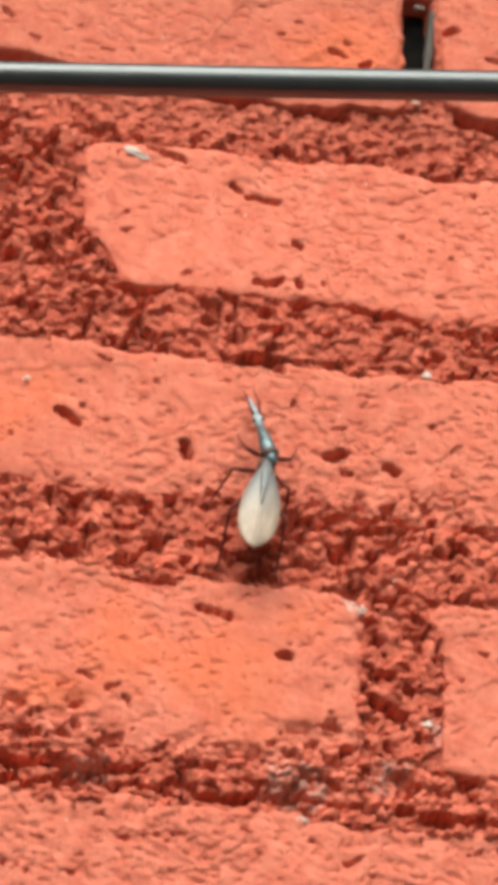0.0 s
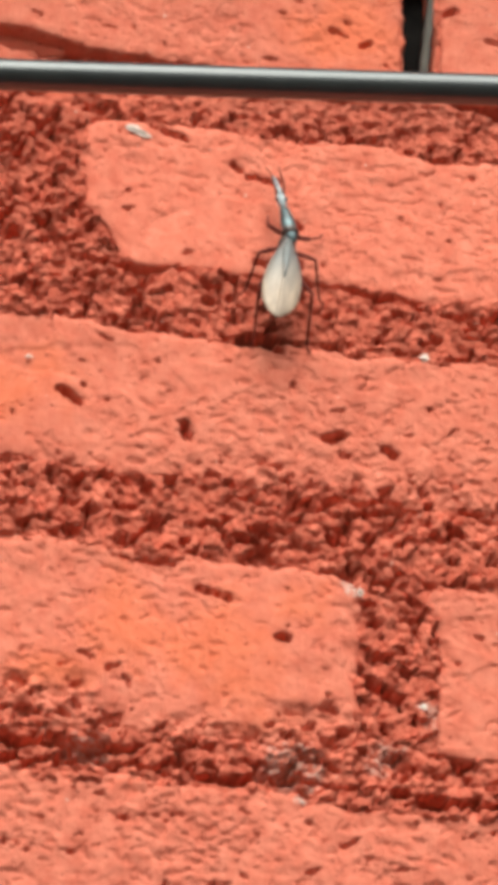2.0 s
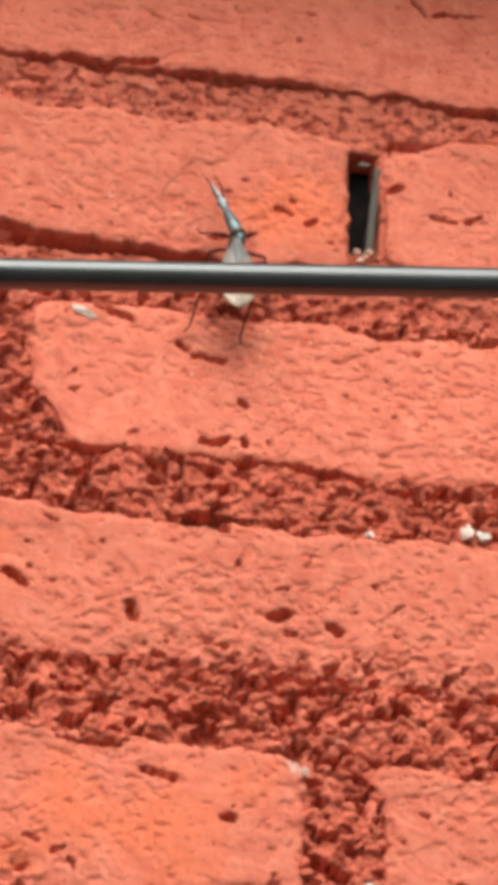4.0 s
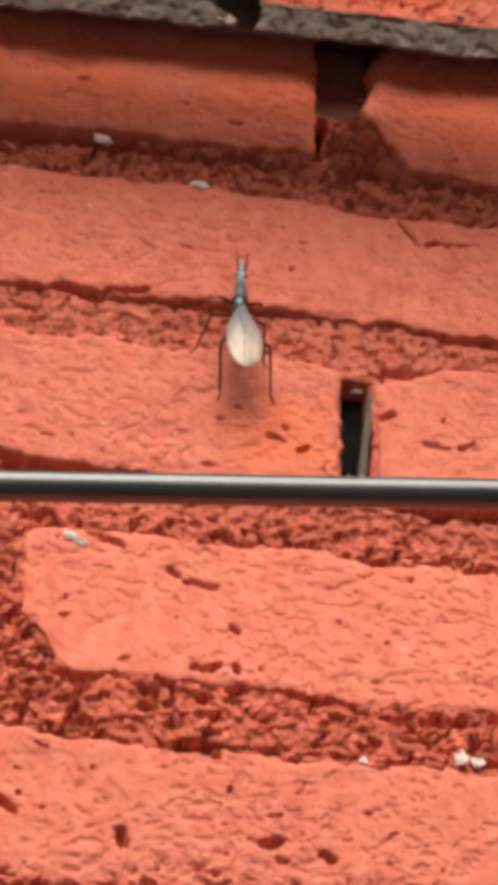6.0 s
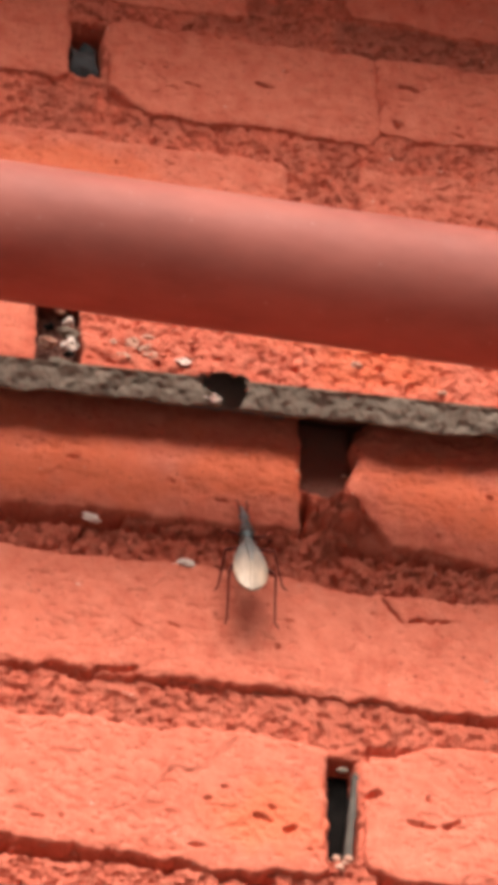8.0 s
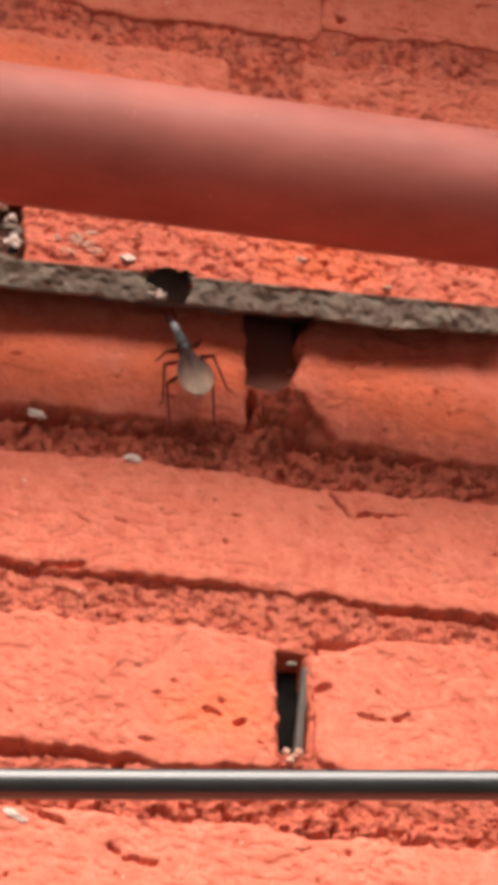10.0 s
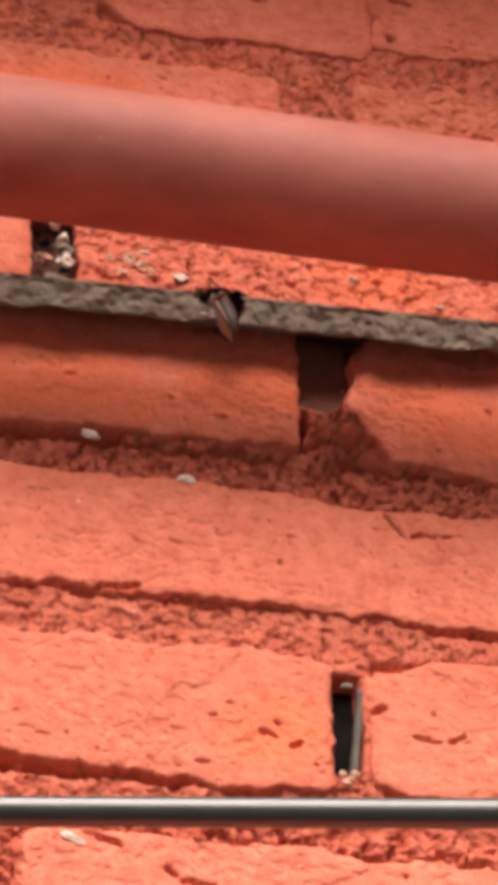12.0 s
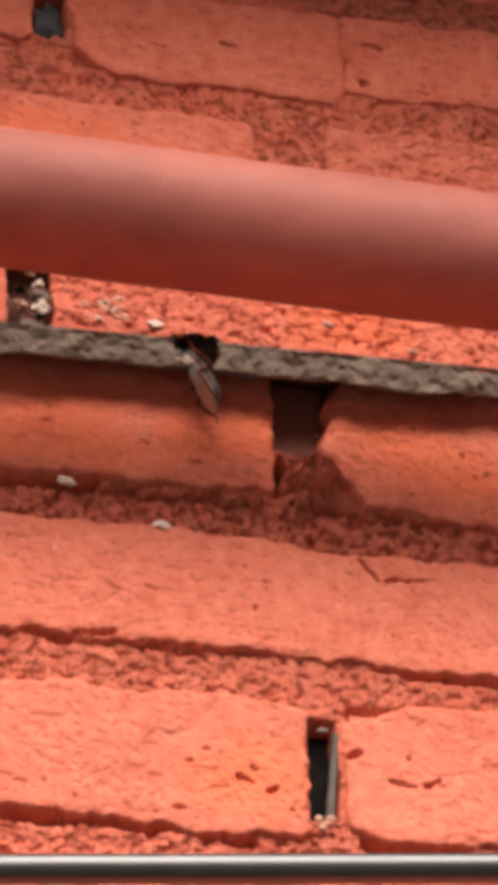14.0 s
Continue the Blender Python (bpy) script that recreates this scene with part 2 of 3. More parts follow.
def grains(x, z, size, seed):
    """Broken grains: how deep inside its grain each point lies, from 0 to 1, and a chance number of the grain."""
    u, v = x / size + seed * 13.7, z / size + seed * 5.1
    i, j = np.floor(u).astype(int), np.floor(v).astype(int)
    first, second, own = np.full(u.shape, 9.0), np.full(u.shape, 9.0), np.zeros(u.shape)
    for p in (-1, 0, 1):
        for q in (-1, 0, 1):
            a, b = (i + p) & 255, (j + q) & 255
            d = np.hypot(i + p + TABLE[a, b] - u, j + q + TABLE2[a, b] - v)
            own = np.where(d < first, TABLE[(a + 91) & 255, (b + 37) & 255], own)
            second = np.minimum(second, np.maximum(first, d))
            first = np.minimum(first, d)
    return np.clip(second - first, 0, 0.6) / 0.6, own


def crumbs(x, z, seed):
    """Outward relief of crumbling mortar, in metres, from about -4 mm to 2 mm."""
    bx, bz = 0.0020 * rough_noise(x, z, 0.005, seed + 5, 3), 0.0020 * rough_noise(x, z, 0.006, seed + 6, 3)
    g, own = grains(x * 0.82 + bx, z + bz, 0.0031, seed)
    f, small = grains(x * 0.9 - bz, z + bx, 0.0015, seed + 1)
    h = 0.0015 * (np.sqrt(g) - 0.75) + 0.0028 * (own - 0.55) * step(0.0, 0.25, g) + 0.0006 * (np.sqrt(f) - 0.7) + 0.0007 * (small - 0.5)
    h += 0.0018 * rough_noise(x, z, 0.012, seed, 2)
    return h - 0.0050 * step(0.16, 0.26, rough_noise(x * 0.75 + bx, z + bz, 0.0030, seed + 9, 3, 0.6) + 0.14 * soft_noise(x, z, 0.012, seed + 11))


def grid(xs, zs):
    x, z = np.meshgrid(xs, zs)
    n, m = len(xs), len(zs)
    k = np.arange(n * m).reshape(m, n)
    quads = np.stack([k[:-1, :-1], k[:-1, 1:], k[1:, 1:], k[1:, :-1]], -1).reshape(-1, 4)
    return x.ravel(), z.ravel(), quads


def add_back(bm_quads, verts, x0, x1, z0, z1, front):
    """Appends the plain body of a brick behind its worn face."""
    n = len(verts)
    body = [(x, y, z) for y in (front, 0.055) for x, z in ((x0, z0), (x1, z0), (x1, z1), (x0, z1))]
    faces = np.array([(0, 1, 2, 3), (4, 7, 6, 5), (0, 4, 5, 1), (1, 5, 6, 2), (2, 6, 7, 3), (3, 7, 4, 0)]) + n
    return np.concatenate([verts, body]), np.concatenate([bm_quads, faces])


def worn_brick(parent, x0, x1, z0, z1, face=0.0, seed=1, radius=0.004, wave=0.0024, cuts=(), bites=(), marks=(), crumble=None, patches=(), pits=12, grit=0.0, body=True, skirt=0.0024, fine=0.00055, fall=0.0, sand=0.3, limes=()):
    """A brick with its own worn face. cuts: (x, z, direction in degrees) of broken corners; marks: (x, z, half length, half width, degrees, depth) of gouges;
    crumble: the height under which the face has spalled; patches: (x, z, rx, rz) of bare orange; fall: how far the right end is lower."""
    lo, hi = max(x0 - 0.004, -0.09), min(x1 + 0.004, 0.17)
    xs = np.concatenate([np.arange(x0 - 0.004, lo - 0.001, 0.004), np.arange(lo, hi, fine), np.arange(hi, x1 + 0.005, 0.004)])
    zs = np.arange(z0 - 0.006 - abs(fall), z1 + 0.006 + abs(fall), fine)
    x, z, quads = grid(xs, zs)
    zz = z + fall * (x - x0) / (x1 - x0)
    qx, qz = np.abs(x - (x0 + x1) / 2) - (x1 - x0) / 2 + radius, np.abs(zz - (z0 + z1) / 2) - (z1 - z0) / 2 + radius
    edge = np.hypot(np.maximum(qx, 0), np.maximum(qz, 0)) + np.minimum(np.maximum(qx, qz), 0) - radius
    for cx, cz, deg in cuts:
        edge = np.maximum(edge, (x - cx) * math.cos(radians(deg)) + (z - cz) * math.sin(radians(deg)))
    gone = np.zeros(x.shape, bool)
    for bx, bz, rx, rz in bites:
        gone |= np.hypot((x - bx) / rx, (z - bz) / rz) + 0.3 * rough_noise(x, z, 0.004, seed, 2) < 1
    edge = edge + wave * 1.5 * rough_noise(x, z, 0.022, seed, 3) + 0.0016 * rough_noise(x, z, 0.006, seed + 4, 3, 0.6)
    out = 0.0010 * rough_noise(x, z, 0.045, seed + 1, 2) + (0.0003 + 0.0003 * sand) * rough_noise(x, z * 0.9, 0.008, seed + 2, 4, 0.65)
    pit = step(0.20, 0.32, rough_noise(x * 0.7, z, 0.0021, seed + 3, 3, 0.65) + 0.55 * rough_noise(x, z, 0.03, seed + 8, 2) - 0.04)
    out -= (0.0004 + 0.0012 * sand * sand) * pit
    out += grit * 0.5 * crumbs(x, z, seed)
    flake = rough_noise(x * 0.85, z, 0.016, seed + 21, 3)
    out -= 0.0005 * step(0.10, 0.20, flake) + 0.0002 * step(0.06, 0.12, rough_noise(x * 0.9, z, 0.007, seed + 23, 3))
    rng = np.random.RandomState(seed)
    ragged, torn = rough_noise(x, z, 0.005, seed + 7, 3, 0.6), rough_noise(x, z, 0.0022, seed + 17, 2, 0.6)
    holes = [(rng.uniform(x0 + 0.006, x1 - 0.006), rng.uniform(z0 + 0.004, z1 - 0.004), rng.uniform(0.0006, 0.0012) * rng.choice((0.8, 0.8, 1, 2.6)), rng.uniform(0.0004, 0.0008), rng.uniform(-30, 25), rng.uniform(0.0014, 0.0034)) for _ in range(int(pits * 2.2))]
    for n, (mx, mz, half, thin, deg, depth) in enumerate([(*m[:3], 1.25 * m[3], m[4], 2.6 * m[5]) for m in marks] + holes):
        c, s = math.cos(radians(deg)), math.sin(radians(deg))
        u = (x - mx) * c + (z - mz) * s
        v = -(x - mx) * s + (z - mz) * c + (0.0012 if n < len(marks) else 0.0022) * ragged
        tear = (1.1 if n < len(marks) else 1.7) * torn
        out -= depth * step(1.25, 0.45 if n < len(marks) else 0.25, (u / half) ** 4 + (v / thin) ** 2 + tear)
    k = np.zeros(x.shape)
    if crumble is not None:
        k = step(0.006, -0.006, z - crumble + 0.016 * rough_noise(x, z, 0.03, seed + 5, 3))
        out = out * (1 - 0.5 * k) + k * (crumbs(x, z, seed) * 0.85 - 0.0006)
    worn = np.zeros(x.shape)
    for px, pz, rx, rz in patches:
        r = np.hypot((x - px) / rx, (z - pz) / rz) + 0.9 * rough_noise(x, z, 0.02, seed + 6, 4, 0.6)
        worn = np.maximum(worn, 0.55 * step(1.25, 0.25, r))
    for px, pz, rx, rz in limes:
        spot = step(1.1, 0.6, np.hypot((x - px) / rx, (z - pz) / rz) + 0.8 * rough_noise(x, z, 0.006, seed + 13, 3, 0.6))
        worn = np.where(spot > 0.05, -spot, worn)
    upper = step(z0 + 0.012, z0 + 0.03, zz)
    out -= (0.0004 + 0.0010 * upper) * step(-0.0034, 0.0, edge) + 0.016 * (1 - 0.72 * k) * step(-0.0004, 0.0014, edge)
    keep = (edge < skirt)[quads].all(1) & ~gone[quads].any(1)
    quads = quads[keep]
    used, quads = np.unique(quads, return_inverse=True)
    quads = quads.reshape(-1, 4)
    verts = np.stack([x[used], -face - out[used], z[used]], 1)
    worn = worn[used]
    if body:
        drop = abs(fall) + 0.004
        verts, quads = add_back(quads, verts, x0 + 0.004, x1 - 0.004, z0 + drop, z1 - drop, -face + 0.006)
        worn = np.concatenate([worn, np.zeros(8)])
    return sheet("brick", verts, quads, BRICK, parent, worn)


# ---- ground, and the wall's plain body ----
bm = bmesh.new()
bmesh.ops.create_grid(bm, x_segments=60, y_segments=60, size=400)
ground = part("ground", bm, GROUND, None)
tagged(ground, "dark worn asphalt at the foot of the wall", "ground", kind="structure")

wall = tagged(new("wall_front"), "old brick wall painted salmon red, its mortar crumbling", "wall", kind="structure")
wall.location = (0, 0, UP)
bm = bmesh.new()
add_box(bm, -3.0, -0.80, 0.0, 0.30, -UP, 0.518)
add_box(bm, 0.86, 3.0, 0.0, 0.30, -UP, 0.518)
add_box(bm, -0.80, 0.86, 0.0, 0.30, -UP, -0.5955)
add_box(bm, -0.80, 0.86, 0.06, 0.30, -0.5955, 0.518)
part("wall_body", bm, RENDER, wall)

# ---- mortar ----
def spread(lo, hi, near_lo, near_hi, fine, coarse):
    return np.concatenate([np.arange(lo, near_lo, coarse), np.arange(near_lo, near_hi, fine), np.arange(near_hi, hi + coarse, coarse)])


def mortar_bed():
    xs = spread(-0.80, 0.85, -0.09, 0.17, 0.00046, 0.01)
    zs = np.concatenate([np.arange(-0.595, -0.275, 0.01), np.arange(-0.275, 0.040, 0.00042), np.arange(0.040, 0.475, 0.0006), np.arange(0.475, 0.521, 0.01)])
    x, z, quads = grid(xs, zs)
    low, mid = step(0.03, 0.0, z), step(0.0, 0.03, z) * step(0.245, 0.24, z)
    out = low * (-0.0006) + mid * (-0.0030) + step(0.24, 0.245, z) * (0.0155 - 0.0022)
    out += crumbs(x, z, 3) * 1.2 * low + crumbs(1.7 * x, 1.7 * z, 4) * ((0.36 + 0.45 * step(0.148, 0.157, z)) * mid + 0.42 * step(0.24, 0.245, z))
    # a dark gap has opened along the lower edge of many bricks
    for x0, x1, z0, z1 in near:
        if z0 < -0.19 or z0 > 0.2:
            continue
        gap = step(0.0016, 0.0005, np.abs(z - z0 + 0.0006 + 0.0042 * rough_noise(x, z * 0.5, 0.02, 61, 5, 0.68))) * step(x0, x0 + 0.004, x) * step(x1, x1 - 0.004, x)
        out -= 0.0080 * gap * step(-0.16, 0.02, rough_noise(x, 0 * x + z0, 0.035, 62, 2))
    raw_and_shade = 0.22 * step(0.28, 0.34, z) * step(-0.25, 0.25, rough_noise(x, z, 0.02, 71, 3)) + mid * (0.10 + 0.10 * step(-0.4, 0.4, rough_noise(x, z, 0.006, 72, 3)))
    raw_and_shade = np.maximum(raw_and_shade, 0.38 * step(0.086, 0.092, x) * step(0.415, 0.419, z) * step(0.440, 0.436, z))
    shake = 0.0035 * rough_noise(x, z, 0.008, 31, 3)
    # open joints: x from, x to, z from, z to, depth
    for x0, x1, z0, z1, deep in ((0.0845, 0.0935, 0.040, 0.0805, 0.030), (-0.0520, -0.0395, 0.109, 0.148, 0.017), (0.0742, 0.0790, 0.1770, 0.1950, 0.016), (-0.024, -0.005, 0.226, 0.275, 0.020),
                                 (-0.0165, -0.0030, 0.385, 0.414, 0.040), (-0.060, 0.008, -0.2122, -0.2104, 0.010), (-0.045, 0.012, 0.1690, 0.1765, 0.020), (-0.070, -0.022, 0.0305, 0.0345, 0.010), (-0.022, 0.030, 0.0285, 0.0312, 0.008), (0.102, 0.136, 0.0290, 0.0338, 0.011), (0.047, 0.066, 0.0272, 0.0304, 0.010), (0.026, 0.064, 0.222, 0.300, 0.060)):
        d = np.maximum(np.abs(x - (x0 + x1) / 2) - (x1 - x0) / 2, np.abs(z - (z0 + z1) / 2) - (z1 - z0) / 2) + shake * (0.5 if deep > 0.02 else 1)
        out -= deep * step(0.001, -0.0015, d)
        # Bare mortar and painted shade: dark brown inside, darker in the deeper joints.
        raw_and_shade = np.maximum(raw_and_shade, (0.95 if deep > 0.012 else 0.62) * step(0.0, -0.001, d))
    # a crack has opened along the top of the lowest course
    crack = np.abs(z + 0.2140 + 0.0174 * (x + 0.09) + 0.0050 * rough_noise(x, 0.5 * z, 0.018, 63, 5, 0.68)) - 0.0003 - 0.0026 * np.maximum(rough_noise(x, 0.5 * z, 0.012, 64, 4, 0.65), -0.25)
    out -= 0.0300 * step(0.0010, -0.0002, crack - 0.0006 * step(0.03, -0.04, x)) * step(0.13, 0.12, x)
    # smooth plaster fills the upper part of the joint under the ledge
    k = step(0.0, 0.003, z - 0.197 - 0.004 * soft_noise(x, z, 0.01, 33)) * step(0.246, 0.242, z) * step(0.066, 0.068, x) * step(0.106, 0.104, x)
    out = out * (1 - k) + k * (-0.0085 + 0.0006 * rough_noise(x, z, 0.01, 34, 3))
    raw_and_shade = raw_and_shade * (1 - k) + k * 0.9
    # the lump of mortar squeezed out beside the cracked joint
    r = np.hypot((x - 0.0945) / 0.0130, (z - 0.1885) / 0.0100) + 0.5 * rough_noise(x, z, 0.012, 8, 3)
    out += (0.0062 + 0.35 * crumbs(x, z, 37) + 0.003 * rough_noise(x, z, 0.006, 38, 3)) * step(1.05, 0.35, r)
    r = np.hypot((x - 0.0955) / 0.0110, (z - 0.1742 - 0.10 * (x - 0.0955)) / 0.0032) + 0.7 * rough_noise(x, z, 0.006, 39, 3)
    out -= 0.0085 * step(1.1, 0.6, r)
    bare = raw_and_shade
    for bx, bz, br in ((0.040, -0.0745, 0.006), (0.050, -0.210, 0.010), (0.075, -0.204, 0.006), (-0.008, -0.2115, 0.006), (0.090, -0.190, 0.006)):
        spot = step(1.1, 0.5, np.hypot(x - bx, z - bz) / br + rough_noise(x, z, 0.006, 44, 3))
        bare = np.where(spot > 0.05, -0.6 * spot, bare)
    # a ragged hole, coloured darker, over the spalled brick, and no mortar inside the bricks
    r = np.hypot((x - 0.037) / 0.0105, (z + 0.0700) / 0.0042) + 0.9 * rough_noise(x, z, 0.007, 47, 3)
    out -= 0.0110 * step(1.0, 0.7, r)
    bare = np.where(r < 0.95, 0.75, bare)
    inside = np.zeros(x.shape, bool)
    for x0, x1, z0, z1, fall in depths:
        edge = np.maximum(np.abs(x - (x0 + x1) / 2) - (x1 - x0) / 2, np.abs(z - (z0 + z1) / 2) - (z1 - z0) / 2 + fall)
        out -= 0.0045 * step(-0.0008, -0.0045, edge) * step(0.012, 0.018, np.hypot(x + 0.0175, z + 0.0450))
        inside |= (x > x0 + 0.014) & (x < x1 - 0.014) & (z > z0 + 0.014 + fall) & (z < z1 - 0.014 - fall)
    # The mortar behind the ledge's hole is coloured dark to stand for its shade.
    bare = np.where((x > 0.024) & (x < 0.068) & (z > 0.222) & (z < 0.262), 0.95, bare)
    verts = np.stack([x, -np.maximum(out, -0.058), z], 1)
    quads = quads[~inside[quads].all(1)]
    used, quads = np.unique(quads, return_inverse=True)
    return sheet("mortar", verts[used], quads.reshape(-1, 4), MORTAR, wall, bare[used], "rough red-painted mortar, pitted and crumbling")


# ---- bricks that the camera passes ----
near, depths = [], []


def row(*args, **more):
    near.append((args[0], args[1], args[2], args[3]))
    depths.append((*args[:4], abs(more.get("fall", 0))))
    return worn_brick(wall, *args, **more)


G = 0.0155  # how far the upper courses stand out
row(-0.170, 0.0535, 0.429, 0.488, G, 11, pits=8, cuts=((0.05, 0.43, -60),))
row(0.0935, 0.320, 0.438, 0.498, G, 12, pits=6)
row(-0.245, -0.0150, 0.379, 0.426, G, 13, pits=8, cuts=((-0.016, 0.381, -70),))
row(-0.0020, 0.1047, 0.3655, 0.4160, G, 14, pits=10, cuts=((0.004, 0.3735, -125),), marks=((0.060, 0.391, 0.004, 0.0008, -8, 0.002),), fall=-0.002, radius=0.006, wave=0.003)
row(0.1056, 0.3300, 0.3725, 0.4175, G, 19, pits=8, sand=0.5, marks=((0.1132, 0.3783, 0.0016, 0.0016, 0, 0.003), (0.118, 0.4010, 0.004, 0.001, -10, 0.003)), wave=0.003, fall=-0.004)
row(-0.160, 0.0680, 0.297, 0.3500, G, 15, pits=8, patches=((-0.02, 0.335, 0.05, 0.012),))
row(0.0965, 0.320, 0.297, 0.3540, G, 16, pits=8, grit=0.5)
row(-0.250, -0.0225, 0.2162, 0.2720, G, 17, pits=6, wave=0.0006, fall=-0.0091, skirt=0.0002, body=False)
row(-0.0065, 0.2200, 0.2268, 0.2830, G, 18, bites=((0.0455, 0.2305, 0.0090, 0.0036),), sand=0.6, pits=16, grit=0.6, wave=0.0006, body=False, skirt=0.0002, fall=-0.0080, marks=((0.0711, 0.2406, 0.0014, 0.0011, -10, 0.003), (0.0344, 0.2450, 0.0060, 0.0007, 80, 0.0016)), patches=((0.10, 0.25, 0.04, 0.02),))
row(-0.152, 0.0752, 0.1730, 0.2360, 0, 21, patches=((-0.01, 0.198, 0.06, 0.022), (0.05, 0.200, 0.04, 0.018)), pits=9, radius=0.003, wave=0.0016, fall=-0.0052)
row(0.0940, 0.320, 0.1740, 0.2380, 0, 22, pits=10, wave=0.003, cuts=((0.1000, 0.190, -155), (0.1015, 0.234, 140)), patches=((0.13, 0.20, 0.03, 0.02),), grit=0.08)
row(-0.285, -0.0560, 0.1095, 0.1520, 0, 23, pits=8)
row(-0.0365, 0.1900, 0.1045, 0.1560, 0, 24, pits=9, wave=0.0026, marks=((0.108, 0.1465, 0.006, 0.0006, -55, 0.002), (0.122, 0.1435, 0.010, 0.0006, 6, 0.002), (0.012, 0.106, 0.008, 0.0008, 4, 0.003)))
row(-0.145, 0.0840, 0.0300, 0.0845, 0, 25, cuts=((-0.03, 0.0350, -95),), sand=0.35, pits=12, wave=0.0026, radius=0.005, marks=((0.062, 0.0515, 0.0035, 0.0008, -14, 0.0016), (0.071, 0.0475, 0.0026, 0.0008, 25, 0.0016), (0.044, 0.0565, 0.0012, 0.0006, 10, 0.0009), (0.0655, 0.0565, 0.0014, 0.0006, -30, 0.0009)), patches=((0.065, 0.052, 0.022, 0.018),))
row(0.0955, 0.320, 0.0335, 0.0900, 0, 26, pits=9, wave=0.0022, cuts=((0.0990, 0.0815, 112),), marks=((0.1155, 0.0560, 0.0050, 0.0007, -8, 0.003), (0.1255, 0.0575, 0.0034, 0.0007, 25, 0.003), (0.118, 0.0665, 0.001, 0.0008, 0, 0.002), (0.1000, 0.066, 0.003, 0.0015, 30, 0.002)))
row(-0.270, -0.0445, -0.0330, 0.0025, 0, 27, sand=0.6, pits=8, radius=0.012)
row(-0.0185, 0.2050, -0.0470, 0.0080, 0, 28, sand=0.45, pits=14, radius=0.007, cuts=((-0.0115, -0.036, -140),), marks=((0.0387, -0.0098, 0.0060, 0.0011, -5, 0.0026), (0.0300, -0.0065, 0.0026, 0.0010, -30, 0.002), (0.0496, -0.0255, 0.0020, 0.0010, -25, 0.0025), (0.0408, -0.0411, 0.0052, 0.0011, 15, 0.0028), (0.0500, -0.0405, 0.0014, 0.0014, 0, 0.002), (0.0085, 0.0035, 0.0075, 0.0009, -22, 0.0035)), crumble=-0.058)
row(-0.088, 0.1500, -0.1215, -0.0690, 0, 29, sand=0.5, pits=18, radius=0.006, cuts=(), marks=((-0.0185, -0.0966, 0.0048, 0.0014, -32, 0.003), (0.0166, -0.1048, 0.0016, 0.0026, 10, 0.003), (0.0618, -0.1001, 0.0045, 0.0014, 22, 0.0028), (0.0360, -0.0700, 0.0100, 0.0020, -6, 0.006), (0.0730, -0.1260, 0.0120, 0.0014, 3, 0.004), (0.078, -0.1045, 0.003, 0.0012, -20, 0.002)), crumble=-0.1165, patches=((-0.043, -0.094, 0.026, 0.026),))
row(-0.150, 0.0690, -0.2060, -0.1465, 0, 30, sand=0.5, pits=14, radius=0.009, marks=((0.0265, -0.1583, 0.0058, 0.0012, -20, 0.0028), (0.0463, -0.1708, 0.0026, 0.0012, -8, 0.0026), (0.005, -0.1495, 0.010, 0.0007, -3, 0.002)), crumble=-0.1935, patches=((0.022, -0.178, 0.040, 0.022), (-0.02, -0.19, 0.02, 0.008)), limes=((0.0665, -0.1515, 0.0042, 0.0050),))
row(0.0905, 0.3150, -0.2045, -0.1490, 0, 31, sand=0.5, pits=8, radius=0.004)
row(-0.090, 0.1400, -0.2720, -0.2165, 0, 32, sand=0.6, pits=44, radius=0.004, fall=0.004, grit=0.12, limes=((0.052, -0.2215, 0.0025, 0.002),))

mortar_bed()

# ---- the rest of the courses, plain ----
bm = bmesh.new()
add_box(bm, 0, 0.224, 0.0, 0.055, 0, 0.052, 0.003)
plain_mesh = bpy.data.meshes.new("brick")
bm.to_mesh(plain_mesh)
bm.free()
plain_mesh.materials.append(BRICK)
courses = [(0.436, 0.0, G), (0.368, 0.1, G), (0.298, 0.0, G), (0.228, 0.1, G), (0.178, -0.02, 0), (0.1045, 0.1, 0), (0.0315, -0.02, 0), (-0.047, 0.1, 0),
           (-0.1215, 0.02, 0), (-0.200, -0.03, 0), (-0.270, 0.02, 0), (-0.343, -0.10, 0), (-0.416, 0.02, 0), (-0.489, -0.10, 0), (-0.562, 0.02, 0)]
for z0, shift, face in courses:
    for k in range(-4, 5):
        x0 = shift + 0.236 * k
        if x0 < -0.80 or x0 + 0.224 > 0.86:
            continue
        if any(x0 < b + 0.004 and x0 + 0.224 > a - 0.004 and z0 < d and z0 + 0.052 > c for a, b, c, d in near):
            continue
        ob = new("brick", plain_mesh)
        ob.parent = wall
        ob.location = (x0, -face, z0)


